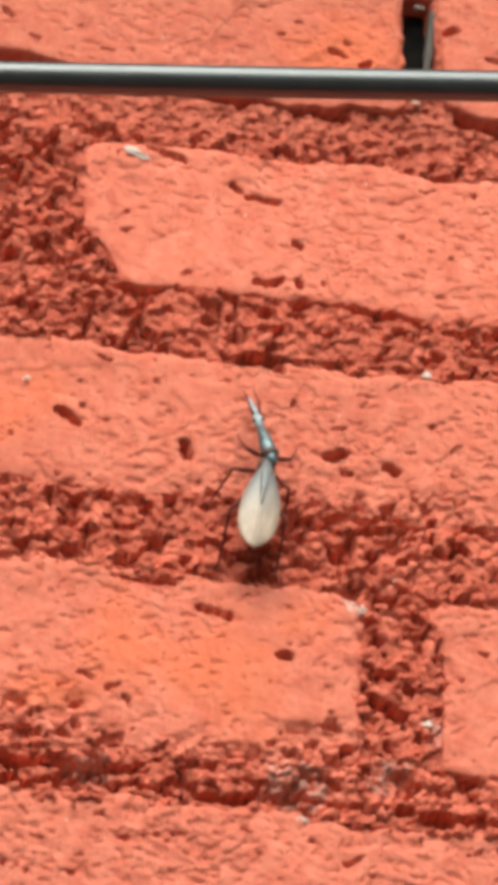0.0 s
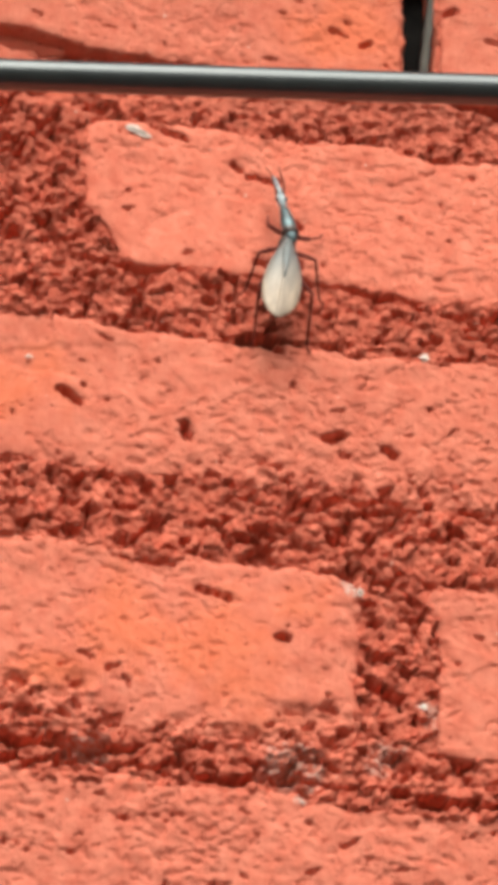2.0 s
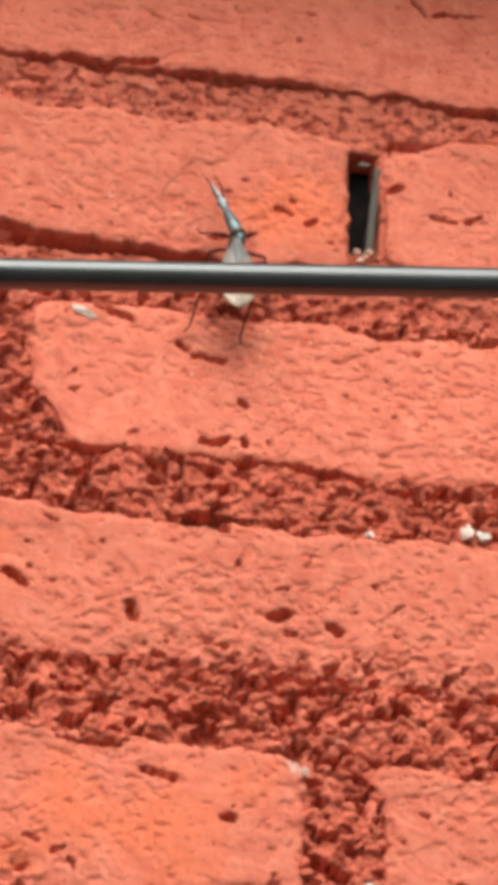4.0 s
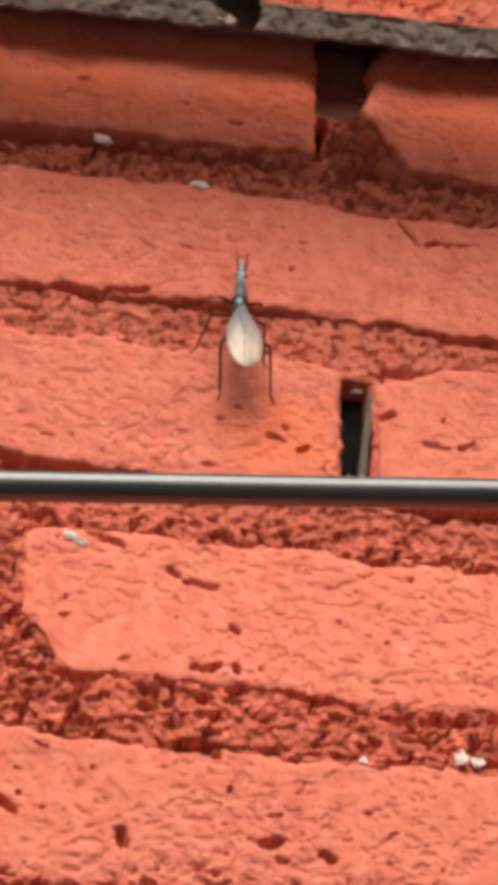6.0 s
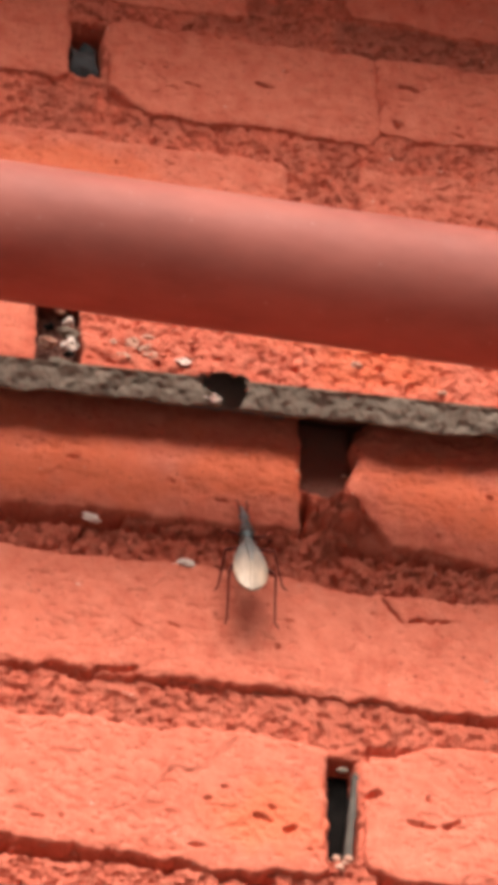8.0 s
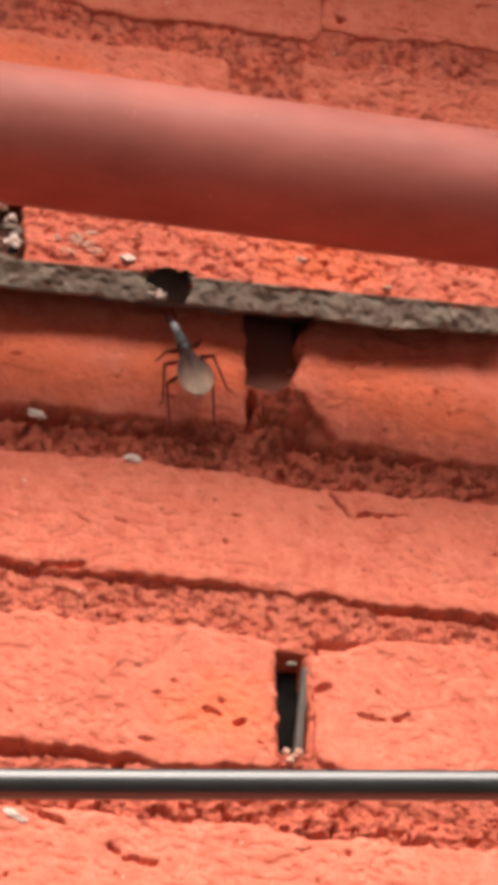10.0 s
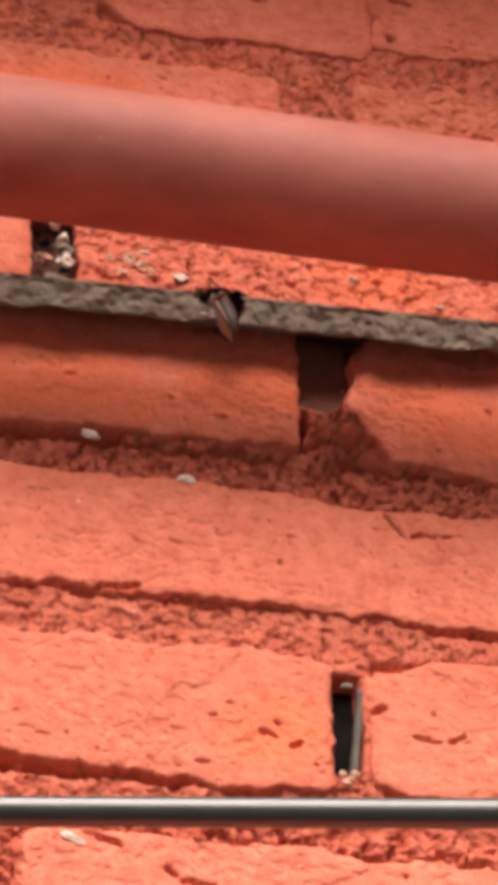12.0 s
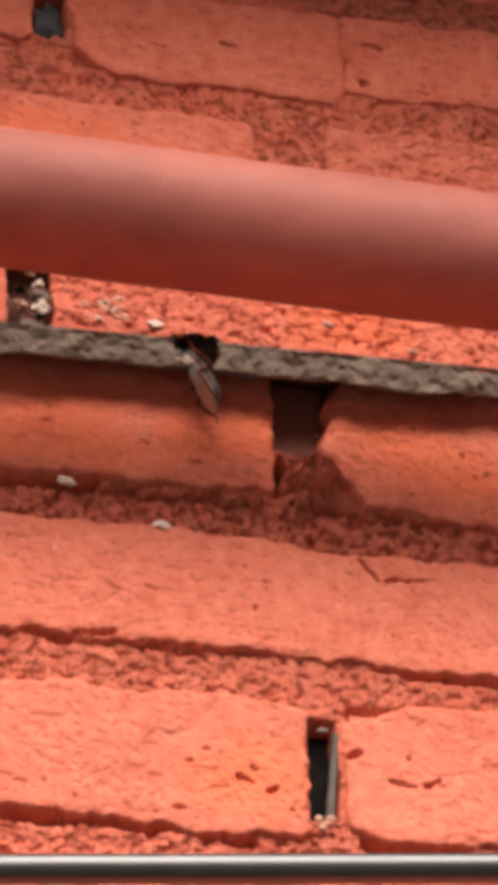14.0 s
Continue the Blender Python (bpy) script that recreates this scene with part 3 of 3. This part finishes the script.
# ---- the bare cement under the overhanging course ----
def cement_ledge():
    """A ragged bead of cement squeezed out under the course, which turns back to the wall below."""
    xs, us = np.arange(-0.09, 0.17, 0.0006), np.linspace(0, 1, 44)
    x, u, quads = grid(xs, us)
    sag = 0.0030 * rough_noise(x, 0 * x, 0.022, 53, 4, 0.6) + 0.0012 * rough_noise(x, 0 * x, 0.005, 55, 2)
    y = np.interp(u, (0, 0.2, 0.7, 0.8, 1), (-0.0158, -0.0148, -0.0112, -0.0090, 0.0040))
    z = np.interp(u, (0, 0.2, 0.7, 0.8, 1), (0.2278, 0.2262, 0.2180, 0.2192, 0.2330)) + 0.036 * (x + 0.0065)
    low = step(0.1, 0.5, u)
    z += 0.8 * sag * low
    bump_ = 0.0022 * rough_noise(x, u * 0.014, 0.009, 51, 4, 0.6) + 0.0005 * (lumps(x, u * 0.014, 0.0038, 52) - 0.6) + 0.0010 * rough_noise(x, u * 0.014, 0.0034, 58, 3)
    y, z = y - bump_ * step(0.0, 0.15, u) - 0.0006, z - 0.5 * bump_ * low
    hole = np.hypot((x - 0.0445 - 0.0047 * u) / (0.0102 - 0.0062 * u), (u - 0.30) / 0.56) + 0.4 * rough_noise(x, u * 0.01, 0.007, 54, 3)
    keep = (hole > 0.80)[quads].all(1)
    return sheet("cement_bed", np.stack([x, y, z], 1), quads[keep], CEMENT, wall, None, "bare grey cement under the overhanging course")


cement_ledge()
# Boxes added behind the hole so that it stays dark inside.
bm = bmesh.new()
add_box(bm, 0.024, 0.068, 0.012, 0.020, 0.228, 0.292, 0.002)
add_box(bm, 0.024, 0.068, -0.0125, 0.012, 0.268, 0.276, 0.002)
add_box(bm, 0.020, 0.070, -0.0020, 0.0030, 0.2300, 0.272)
part("cavity", bm, VOID, wall, "grey boxes added to close the cavity behind the cement")


def loose(ob):
    ob.location = (0, 0, UP)
    return ob


def blob(name, x, y, z, r, material, parent, seed, flat=(1, 1, 1), label="", lean=0.0):
    bm = bmesh.new()
    bmesh.ops.create_icosphere(bm, subdivisions=2, radius=r)
    for v in bm.verts:
        k = 0.85 + 0.9 * noise.noise(v.co / r * 1.3 + Vector((seed, 0, 0))) + 0.35 * noise.noise(v.co / r * 2.4 + Vector((seed, 5, 0)))
        v.co = Vector((v.co.x * flat[0] * k + x, v.co.y * flat[1] * k + y, v.co.z * flat[2] * k + z + lean * v.co.x * flat[0] * k))
    ob = part(name, bm, material, parent, label)
    for p in ob.data.polygons:
        p.use_smooth = False
    return ob if parent else loose(ob)


# pale crumbs of lime caught on the ledges of the joints
for n, (x, y, z, r, sx) in enumerate(((0.0020, -0.0005, 0.1705, 0.0025, 1.6), (0.0352, -0.0005, 0.1555, 0.0022, 1.5), (0.0893, 0.001, -0.0685, 0.0016, 0.8), (0.0876, 0.001, -0.1885, 0.0018, 0.8), (-0.0316, -0.0004, -0.0857, 0.0011, 1.0),
                                      (-0.0437, -0.0005, -0.1872, 0.0021, 0.7), (0.1200, 0.000, -0.0645, 0.0034, 0.9), (0.1250, 0.000, -0.0655, 0.0026, 0.9), (0.0690, 0.000, -0.1535, 0.0018, 0.7), (0.0415, -0.0128, 0.2228, 0.0022, 1.5), (0.0302, -0.0160, 0.2360, 0.0024, 1.2))):
    crumb = blob("lime_crumb", x, y, z, r, STONE, None, n * 3.7, (sx, 0.5, 0.8))
    tagged(crumb, "pale crumb of lime caught on the joint's ledge", "crumb", "lime crumbs in the joints")
crumb = blob("lime_crumb", -0.0018, -0.0006, 0.0014, 0.0019, STONE, None, 29.6, (2.8, 0.4, 0.8), lean=-0.42)
tagged(crumb, "long pale smear of lime on a broken brick corner", "crumb", "lime crumbs in the joints")
rng = random.Random(4)
for n in range(26):
    x = rng.choice((rng.uniform(0.0, 0.035), rng.uniform(0.0, 0.035), rng.uniform(0.03, 0.15)))
    if 0.034 < x < 0.060:
        continue
    blob("grit", x, -G - 0.0002, rng.uniform(0.2335, 0.246) + 0.03 * x, rng.uniform(0.0008, 0.0022), GRITM if rng.random() < 0.6 else BRICK, wall, n * 2.3, (1.3, 0.5, 0.8))
for n in range(10):
    stone = blob("pebble", rng.uniform(-0.019, -0.009), -G + 0.006 + rng.uniform(0, 0.004), 0.229 + 0.0035 * n, rng.uniform(0.0020, 0.0036), (STONE, GRITM, CEMENT, DARK)[n % 4], None, n * 5.1, (1, 0.7, 0.8))
    tagged(stone, ("whitish pebble packed into an upright joint", "pinkish pebble packed into an upright joint", "grey pebble packed into an upright joint", "black pebble packed into an upright joint")[n % 4], "pebble", "pebbles in the upright joint")
stone = blob("pebble", -0.0095, -G + 0.010, 0.398, 0.0090, SLATE, None, 3.3, (0.8, 0.6, 1.35))
tagged(stone, "large dark grey stone plugging an open joint", "pebble")
# a splash of whitewash on the overhanging course
bm = bmesh.new()
for k in range(5):
    add_tube(bm, [(-0.0498, -G - 0.0003, 0.2416), (-0.0498 + 0.0036 * math.cos(k * 1.26 + 0.35), -G - 0.0007, 0.2416 + 0.0052 * math.sin(k * 1.26 + 0.35))], [0.0026, 0.0013], 8)
part("lime_splash", bm, STONE, wall, "white splash of lime")
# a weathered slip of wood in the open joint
# Behind it a near-black sheet is added in place of the joint's deep shade.
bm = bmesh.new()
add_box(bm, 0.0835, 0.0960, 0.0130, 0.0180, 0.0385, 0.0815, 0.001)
part("joint_shade", bm, DARK, wall, "near-black sheet standing for the shade in the open joint")


bm = bmesh.new()
rings = []
for k in range(13):
    v = k / 12
    x, z, w = 0.0905 + 0.0036 * v, 0.0395 + 0.0365 * v, 0.0014 - 0.0004 * v + 0.0006 * noise.noise(Vector((k * 0.9, 2, 3)))
    rings.append([bm.verts.new((x + w * a, 0.0045 + 0.0016 * b + 0.0004 * noise.noise(Vector((k, a, 7))), z)) for a, b in ((-1, 1.2), (-0.9, -0.4), (-0.3, -1), (0.4, -0.7), (1, -0.9), (1, 1.2))])
for a, b in zip(rings, rings[1:]):
    for k in range(6):
        bm.faces.new((a[k], a[(k + 1) % 6], b[(k + 1) % 6], b[k]))
bm.faces.new(rings[0][::-1])
bm.faces.new(rings[-1])
bmesh.ops.recalc_face_normals(bm, faces=bm.faces[:])
tagged(loose(part("wood_slip", bm, TIMBER, None)), "long grey sliver of weathered wood wedged in an open joint", "wood")
stone = blob("pebble", 0.0893, 0.0040, 0.0770, 0.0015, CEMENT, None, 8.8, (1.3, 0.7, 0.8))
tagged(stone, "small pale grey stone stuck in an open joint", "pebble")
for n, (x, z, r) in enumerate(((0.0865, 0.0385, 0.0016), (0.0885, 0.0370, 0.0013), (0.0902, 0.0392, 0.0012), (0.0875, 0.0350, 0.0014))):
    blob("grit", x, 0.0010, z, r, GRITM, wall, n * 1.9 + 0.4, (1.2, 0.7, 0.9))

# ---- eaves: unseen, added to shade the upper courses ----
bm = bmesh.new()
add_box(bm, -3.0, 3.0, -0.258, 0.32, 0.518, 0.58, 0.004)
eaves = part("shading_eaves", bm, RENDER, None)
eaves.location = (0, 0, UP)
tagged(eaves, "plain red underside of unseen eaves, added to shade the upper wall", "eaves", kind="structure")

# ---- pipe ----
pipe = tagged(new("drain_pipe"), "red-brown plastic drain pipe running level along the wall", "pipe")
pipe.location = (0, 0, UP)
bm = bmesh.new()
n = 72
rings = []
for i in range(81):
    x = -2.9 + 5.8 * i / 80
    rings.append([bm.verts.new((x, -0.0745 - 0.0046 * x + 0.0238 * math.cos(2 * math.pi * k / n), 0.2291 - 0.0118 * x + 0.0238 * math.sin(2 * math.pi * k / n))) for k in range(n)])
for a, b in zip(rings, rings[1:]):
    for k in range(n):
        bm.faces.new((a[k], b[k], b[(k + 1) % n], a[(k + 1) % n]))
bmesh.ops.recalc_face_normals(bm, faces=bm.faces[:])
part("tube", bm, PIPE, pipe)
for x in (-2.3, -0.75, 0.80, 2.3):
    bm = bmesh.new()
    ringpts = [(x, -0.0745 - 0.0046 * x + 0.0257 * math.cos(a), 0.2291 - 0.0118 * x + 0.0257 * math.sin(a)) for a in [2 * math.pi * k / 40 for k in range(41)]]
    add_tube(bm, ringpts, [0.0025] * 41, 8)
    add_tube(bm, [(x, -0.0505 - 0.0046 * x, 0.2291 - 0.0118 * x), (x, 0.02, 0.2291 - 0.0118 * x)], [0.004, 0.004], 10)
    part("clip", bm, PIPE, pipe)

# ---- cable ----
cable = tagged(new("overhead_cable"), "thin black cable strung in front of the wall", "cable")
cable.location = (0, 0, UP)
bm = bmesh.new()
pts = []
for i in range(121):
    x = -2.8 + 5.6 * i / 120
    pts.append((x, -0.2480 - 0.0743 * x, -0.1638 + 0.068 * x + 0.010 * (x - 0.05) ** 2))
add_tube(bm, pts, [0.0036] * 121, 24)
part("sheath", bm, CABLE, cable)
for x, y, z in ((pts[0]), (pts[-1])):
    bm = bmesh.new()
    add_tube(bm, [(x, y, z), (x, 0.05 if x < 0 else 0.05, z)], [0.008, 0.008], 10)
    part("bracket", bm, CABLE, cable)

# ---- straw ----
bm = bmesh.new()
add_tube(bm, [(-0.0500, -0.0012, 0.1870), (-0.0438, -0.0030, 0.1949), (-0.0375, -0.0024, 0.2010)], [0.0005, 0.0013, 0.0004], 8)
straw = part("straw", bm, STRAW, None)
straw.location = (0, 0, UP)
tagged(straw, "short dry straw stuck to the painted brick", "straw")

# ---- the insect ----
def loft(bm, rows, sides=20, lo=0.0, hi=2 * math.pi, shift=0.0):
    """A body along y: rows of (y, half width, half height, z)."""
    closed = hi - lo > 6.28
    rings = []
    for y, w, h, z in rows:
        count = sides if closed else sides + 1
        rings.append([bm.verts.new((shift + w * math.cos(lo + (hi - lo) * k / sides), y, z + h * math.sin(lo + (hi - lo) * k / sides))) for k in range(count)])
    for a, b in zip(rings, rings[1:]):
        for k in range(len(a) if closed else len(a) - 1):
            bm.faces.new((a[k], a[(k + 1) % len(a)], b[(k + 1) % len(a)], b[k]))
    if closed:
        bm.faces.new(rings[0])
        bm.faces.new(rings[-1][::-1])
    bmesh.ops.recalc_face_normals(bm, faces=bm.faces[:])


bug = tagged(new("insect"), "large long-legged insect with pale folded wings climbing the wall", "insect")
bm = bmesh.new()
loft(bm, [(0.001, 0.0014, 0.0012, 0), (-0.004, 0.0026, 0.0022, 0), (-0.012, 0.0036, 0.0028, -0.0002), (-0.022, 0.0046, 0.0031, -0.0004), (-0.028, 0.0038, 0.0026, -0.0006), (-0.0318, 0.0014, 0.0010, -0.0002), (-0.0330, 0.0006, 0.0005, 0.0000)])
part("abdomen", bm, BELLY, bug, "dark brown belly")


def wing(side):
    bm = bmesh.new()
    top, low = [], []
    for i in range(25):
        s = i / 24
        y = -0.0056 - 0.0296 * s
        w = 0.0011 + 0.0049 * math.sin(math.pi * min(1, s * 0.80 + 0.02))
        w *= math.sqrt(max(0.0, 1 - max(0, (s - 0.78) / 0.222) ** 2))
        a, b = [], []
        for k in range(9):
            u = k / 8
            x = -0.0006 + (w + 0.0006) * u
            z = 0.0012 + 0.0030 * math.sin(math.pi * min(1, 0.15 + s * 0.8)) * math.sqrt(max(0, 1 - (u * 0.93) ** 2)) + (0.0005 if side > 0 else 0) * (1 - u)
            z += 0.00012 * math.sin(u * 22)
            a.append(bm.verts.new((side * x, y, z)))
            b.append(bm.verts.new((side * x, y, z - 0.0003)))
        top.append(a)
        low.append(b)
    for g, flip in ((top, False), (low, True)):
        for a, b in zip(g, g[1:]):
            for k in range(8):
                f = (a[k], a[k + 1], b[k + 1], b[k])
                bm.faces.new(f[::-1] if flip else f)
    for k in (0, 8):
        for i in range(24):
            bm.faces.new((top[i][k], top[i + 1][k], low[i + 1][k], low[i][k]))
    bmesh.ops.recalc_face_normals(bm, faces=bm.faces[:])
    return part("wing", bm, WING, bug, "pale cream folded wing")


wing(-1)
wing(1)
bm = bmesh.new()
loft(bm, [(-0.0050, 0.0009, 0.0007, 0.0024), (-0.0085, 0.0016, 0.0008, 0.0031), (-0.0145, 0.0013, 0.0006, 0.0041), (-0.022, 0.0004, 0.0003, 0.0044)], 12)
part("wing_base", bm, VEIN, bug, "grey wedge between the wing bases")

bm = bmesh.new()
loft(bm, [(-0.0052, 0.0010, 0.0010, 0.0012), (-0.0032, 0.0018, 0.0017, 0.0012), (-0.0014, 0.0023, 0.0021, 0.0010), (0.0005, 0.0024, 0.0021, 0.0012), (0.0045, 0.0021, 0.0018, 0.0012), (0.0088, 0.0014, 0.0014, 0.0010), (0.0102, 0.0009, 0.0009, 0.0008)])
thorax = part("thorax", bm, SHELL, bug, "dark metallic teal thorax")
bm = bmesh.new()
loft(bm, [(-0.0022, 0.0024, 0.0022, 0.0011), (-0.0011, 0.0028, 0.0025, 0.0011), (0.0000, 0.0025, 0.0023, 0.0011)], 20)
part("collar", bm, BELLY, thorax, "black collar")
bm = bmesh.new()
loft(bm, [(0.0095, 0.0008, 0.0008, 0.0008), (0.0110, 0.0014, 0.0012, 0.0009), (0.0135, 0.0015, 0.0013, 0.0009), (0.0165, 0.0011, 0.0009, 0.0006), (0.0200, 0.0009, 0.0007, 0.0002), (0.0235, 0.0004, 0.0004, -0.0002)])
part("head", bm, HEADM, thorax, "narrow blue-grey head")
for side in (-1, 1):
    bm = bmesh.new()
    bmesh.ops.create_uvsphere(bm, u_segments=12, v_segments=8, radius=0.0007)
    for v in bm.verts:
        v.co += Vector((side * 0.0013, 0.0128, 0.0012))
    part("eye", bm, BELLY, thorax, "small black eye")
    bm = bmesh.new()
    add_tube(bm, [(side * 0.0010, 0.0150, 0.0014), (side * 0.0016, 0.0190, 0.0024), (side * 0.0014, 0.0230, 0.0020), (side * 0.0022, 0.0268, 0.0008)], [0.00035, 0.0003, 0.00025, 0.00015], 7)
    part("antenna", bm, LEGM, thorax, "thin dark antenna")


def leg(side, hip, knee, foot, toe):
    """One leg, built about its hip."""
    bm = bmesh.new()
    h = Vector(hip)
    path = [Vector(p) - h for p in (hip, knee, foot, toe)]
    p0, p1, p2, p3 = [Vector((side * p.x, p.y, p.z)) for p in path]
    add_tube(bm, [p0, p0.lerp(p1, 0.45), p0.lerp(p1, 0.9), p1, p1.lerp(p2, 0.1), p1.lerp(p2, 0.6), p2, p3], [0.0005, 0.00078, 0.00058, 0.0005, 0.00042, 0.00036, 0.00032, 0.00026], 8)
    return part("leg", bm, LEGM, bug, "thin dark brown jointed leg"), Vector((side * h.x, h.y, h.z))


LEGS = []
for side in (-1, 1):
    LEGS.append((*leg(side, (0.0016, -0.0008, -0.0005), (0.0066, -0.0010, 0.0012), (0.0082, 0.0080, -0.0068), (0.0088, 0.0106, -0.0074)), side, 0.0))
    LEGS.append((*leg(side, (0.0030, -0.0060, -0.0015), (0.0088, -0.0098, 0.0002), (0.0112, -0.0165, -0.0100), (0.0128, -0.0182, -0.0108)), side, 0.5))
    LEGS.append((*leg(side, (0.0042, -0.0150, -0.0015), (0.0082, -0.0228, -0.0002), (0.0080, -0.0335, -0.0122), (0.0090, -0.0358, -0.0130)), side, 1.0))


def motions():
    """The insect climbs the wall, passes behind the cable and pushes into the hole under the overhanging course."""
    steps = [
        (0, 0.0393, -0.0095, -0.1095, -8, 5, 0),
        (0.5, 0.039, -0.0095, -0.0928, -5, 4, 0),
        (1, 0.0384, -0.0095, -0.0717, -6, 8, 0),
        (1.5, 0.0402, -0.0095, -0.0555, -3, 13, 0),
        (2, 0.0447, -0.0095, -0.0360, -7, 6, 0),
        (2.5, 0.0447, -0.0095, -0.0186, -4, 5, 0),
        (3, 0.0452, -0.0095, 0.0003, -5, 5, 0),
        (3.5, 0.0458, -0.0095, 0.0138, -6, 12, 0),
        (4, 0.0447, -0.0095, 0.032, -1, 11, 0),
        (4.2, 0.0448, -0.0095, 0.0383, -1, 7, 0),
        (6.3, 0.0486, -0.0095, 0.1018, 2, 14, 0),
        (6.5, 0.0492, -0.0095, 0.1036, -2, 20, 0),
        (6.9, 0.0512, -0.0095, 0.1209, 1, 11, 0),
        (7, 0.0517, -0.0095, 0.1258, 1, 11, 0),
        (7.5, 0.0512, -0.0095, 0.1443, 4, 13, 0),
        (7.7, 0.0519, -0.0095, 0.1508, 5, 9, 0),
        (8, 0.0544, -0.0095, 0.1635, 0, 15, 0),
        (8.5, 0.0595, -0.0095, 0.1681, -5, 21, 0),
        (8.6, 0.0605, -0.0095, 0.1714, -5, 18, 0),
        (9, 0.0562, -0.0095, 0.1736, -2, 22, 0),
        (9.2, 0.055, -0.0095, 0.1826, 5, 19, 0),
        (10.2, 0.0500, -0.0110, 0.2050, 6, 18, -25), (11.3, 0.0420, -0.0070, 0.2465, 12, 14, -104), (12.5, 0.0440, -0.0070, 0.2425, 12, 14, -104), (13.0, 0.0445, -0.0070, 0.2405, 14, 14, -104), (13.5, 0.0450, -0.0070, 0.2375, 14, 14, -98), (14.0, 0.0450, -0.0075, 0.2305, 14, 16, -94)]
    walk(bug, [(t, pose(x, y, z + UP, 90, 0, 0) @ pose(0, 0, 0, 0, 0, turn) @ pose(0, 0, 0, -tilt, 0, 0) @ pose(0, 0, 0, 0, roll, 0)) for t, x, y, z, turn, tilt, roll in steps])
    nods = [
        (0, 21, -7),
        (0.5, 0, -5),
        (1, 17, -5),
        (1.5, 11, 5),
        (2, 17, -3),
        (2.5, 18, -3),
        (3, 7, -13),
        (3.5, 1, -1),
        (4, 21, 3),
        (4.2, 14, -7),
        (6.3, -7, 1),
        (6.5, -8, 15),
        (6.9, 1, 3),
        (7, 4, 3),
        (7.5, 5, 1),
        (7.7, 19, -5),
        (8, 0, -9),
        (8.5, 17, 15),
        (8.6, 10, 7),
        (9, 1, 9),
        (9.2, -5, -1),
        (10.2, 4, 0), (11.3, -4, -4), (14.0, -4, -4)]
    walk(thorax, [(t, pose(0, 0, 0, 0, 0, turn) @ pose(0, 0, 0, lift, 0, 0)) for t, turn, lift in nods])
    for ob, hip, side, phase in LEGS:
        rows = []
        for k in range(0, 57):
            t = k * 0.25
            size = 15 if t < 10.9 else 2
            tuck = min(1, max(0, (t - 9.9) / 1.2))  # drawn in along the body
            swing = math.sin(2 * math.pi * (t / 0.85 + phase * 0.5 + (0.5 if side > 0 else 0)))
            lift = max(0.0, math.cos(2 * math.pi * (t / 0.85 + phase * 0.5 + (0.5 if side > 0 else 0))))
            rows.append((t, Matrix.Translation(hip) @ pose(0, 0, 0, 0, side * -4 * lift * size / 15, side * (size * swing + (35 if phase == 0 else -12) * tuck)) @ pose(0, 0, 0, (0 if phase == 0 else -38) * tuck, 0, 0)))
        walk(ob, rows)


motions()
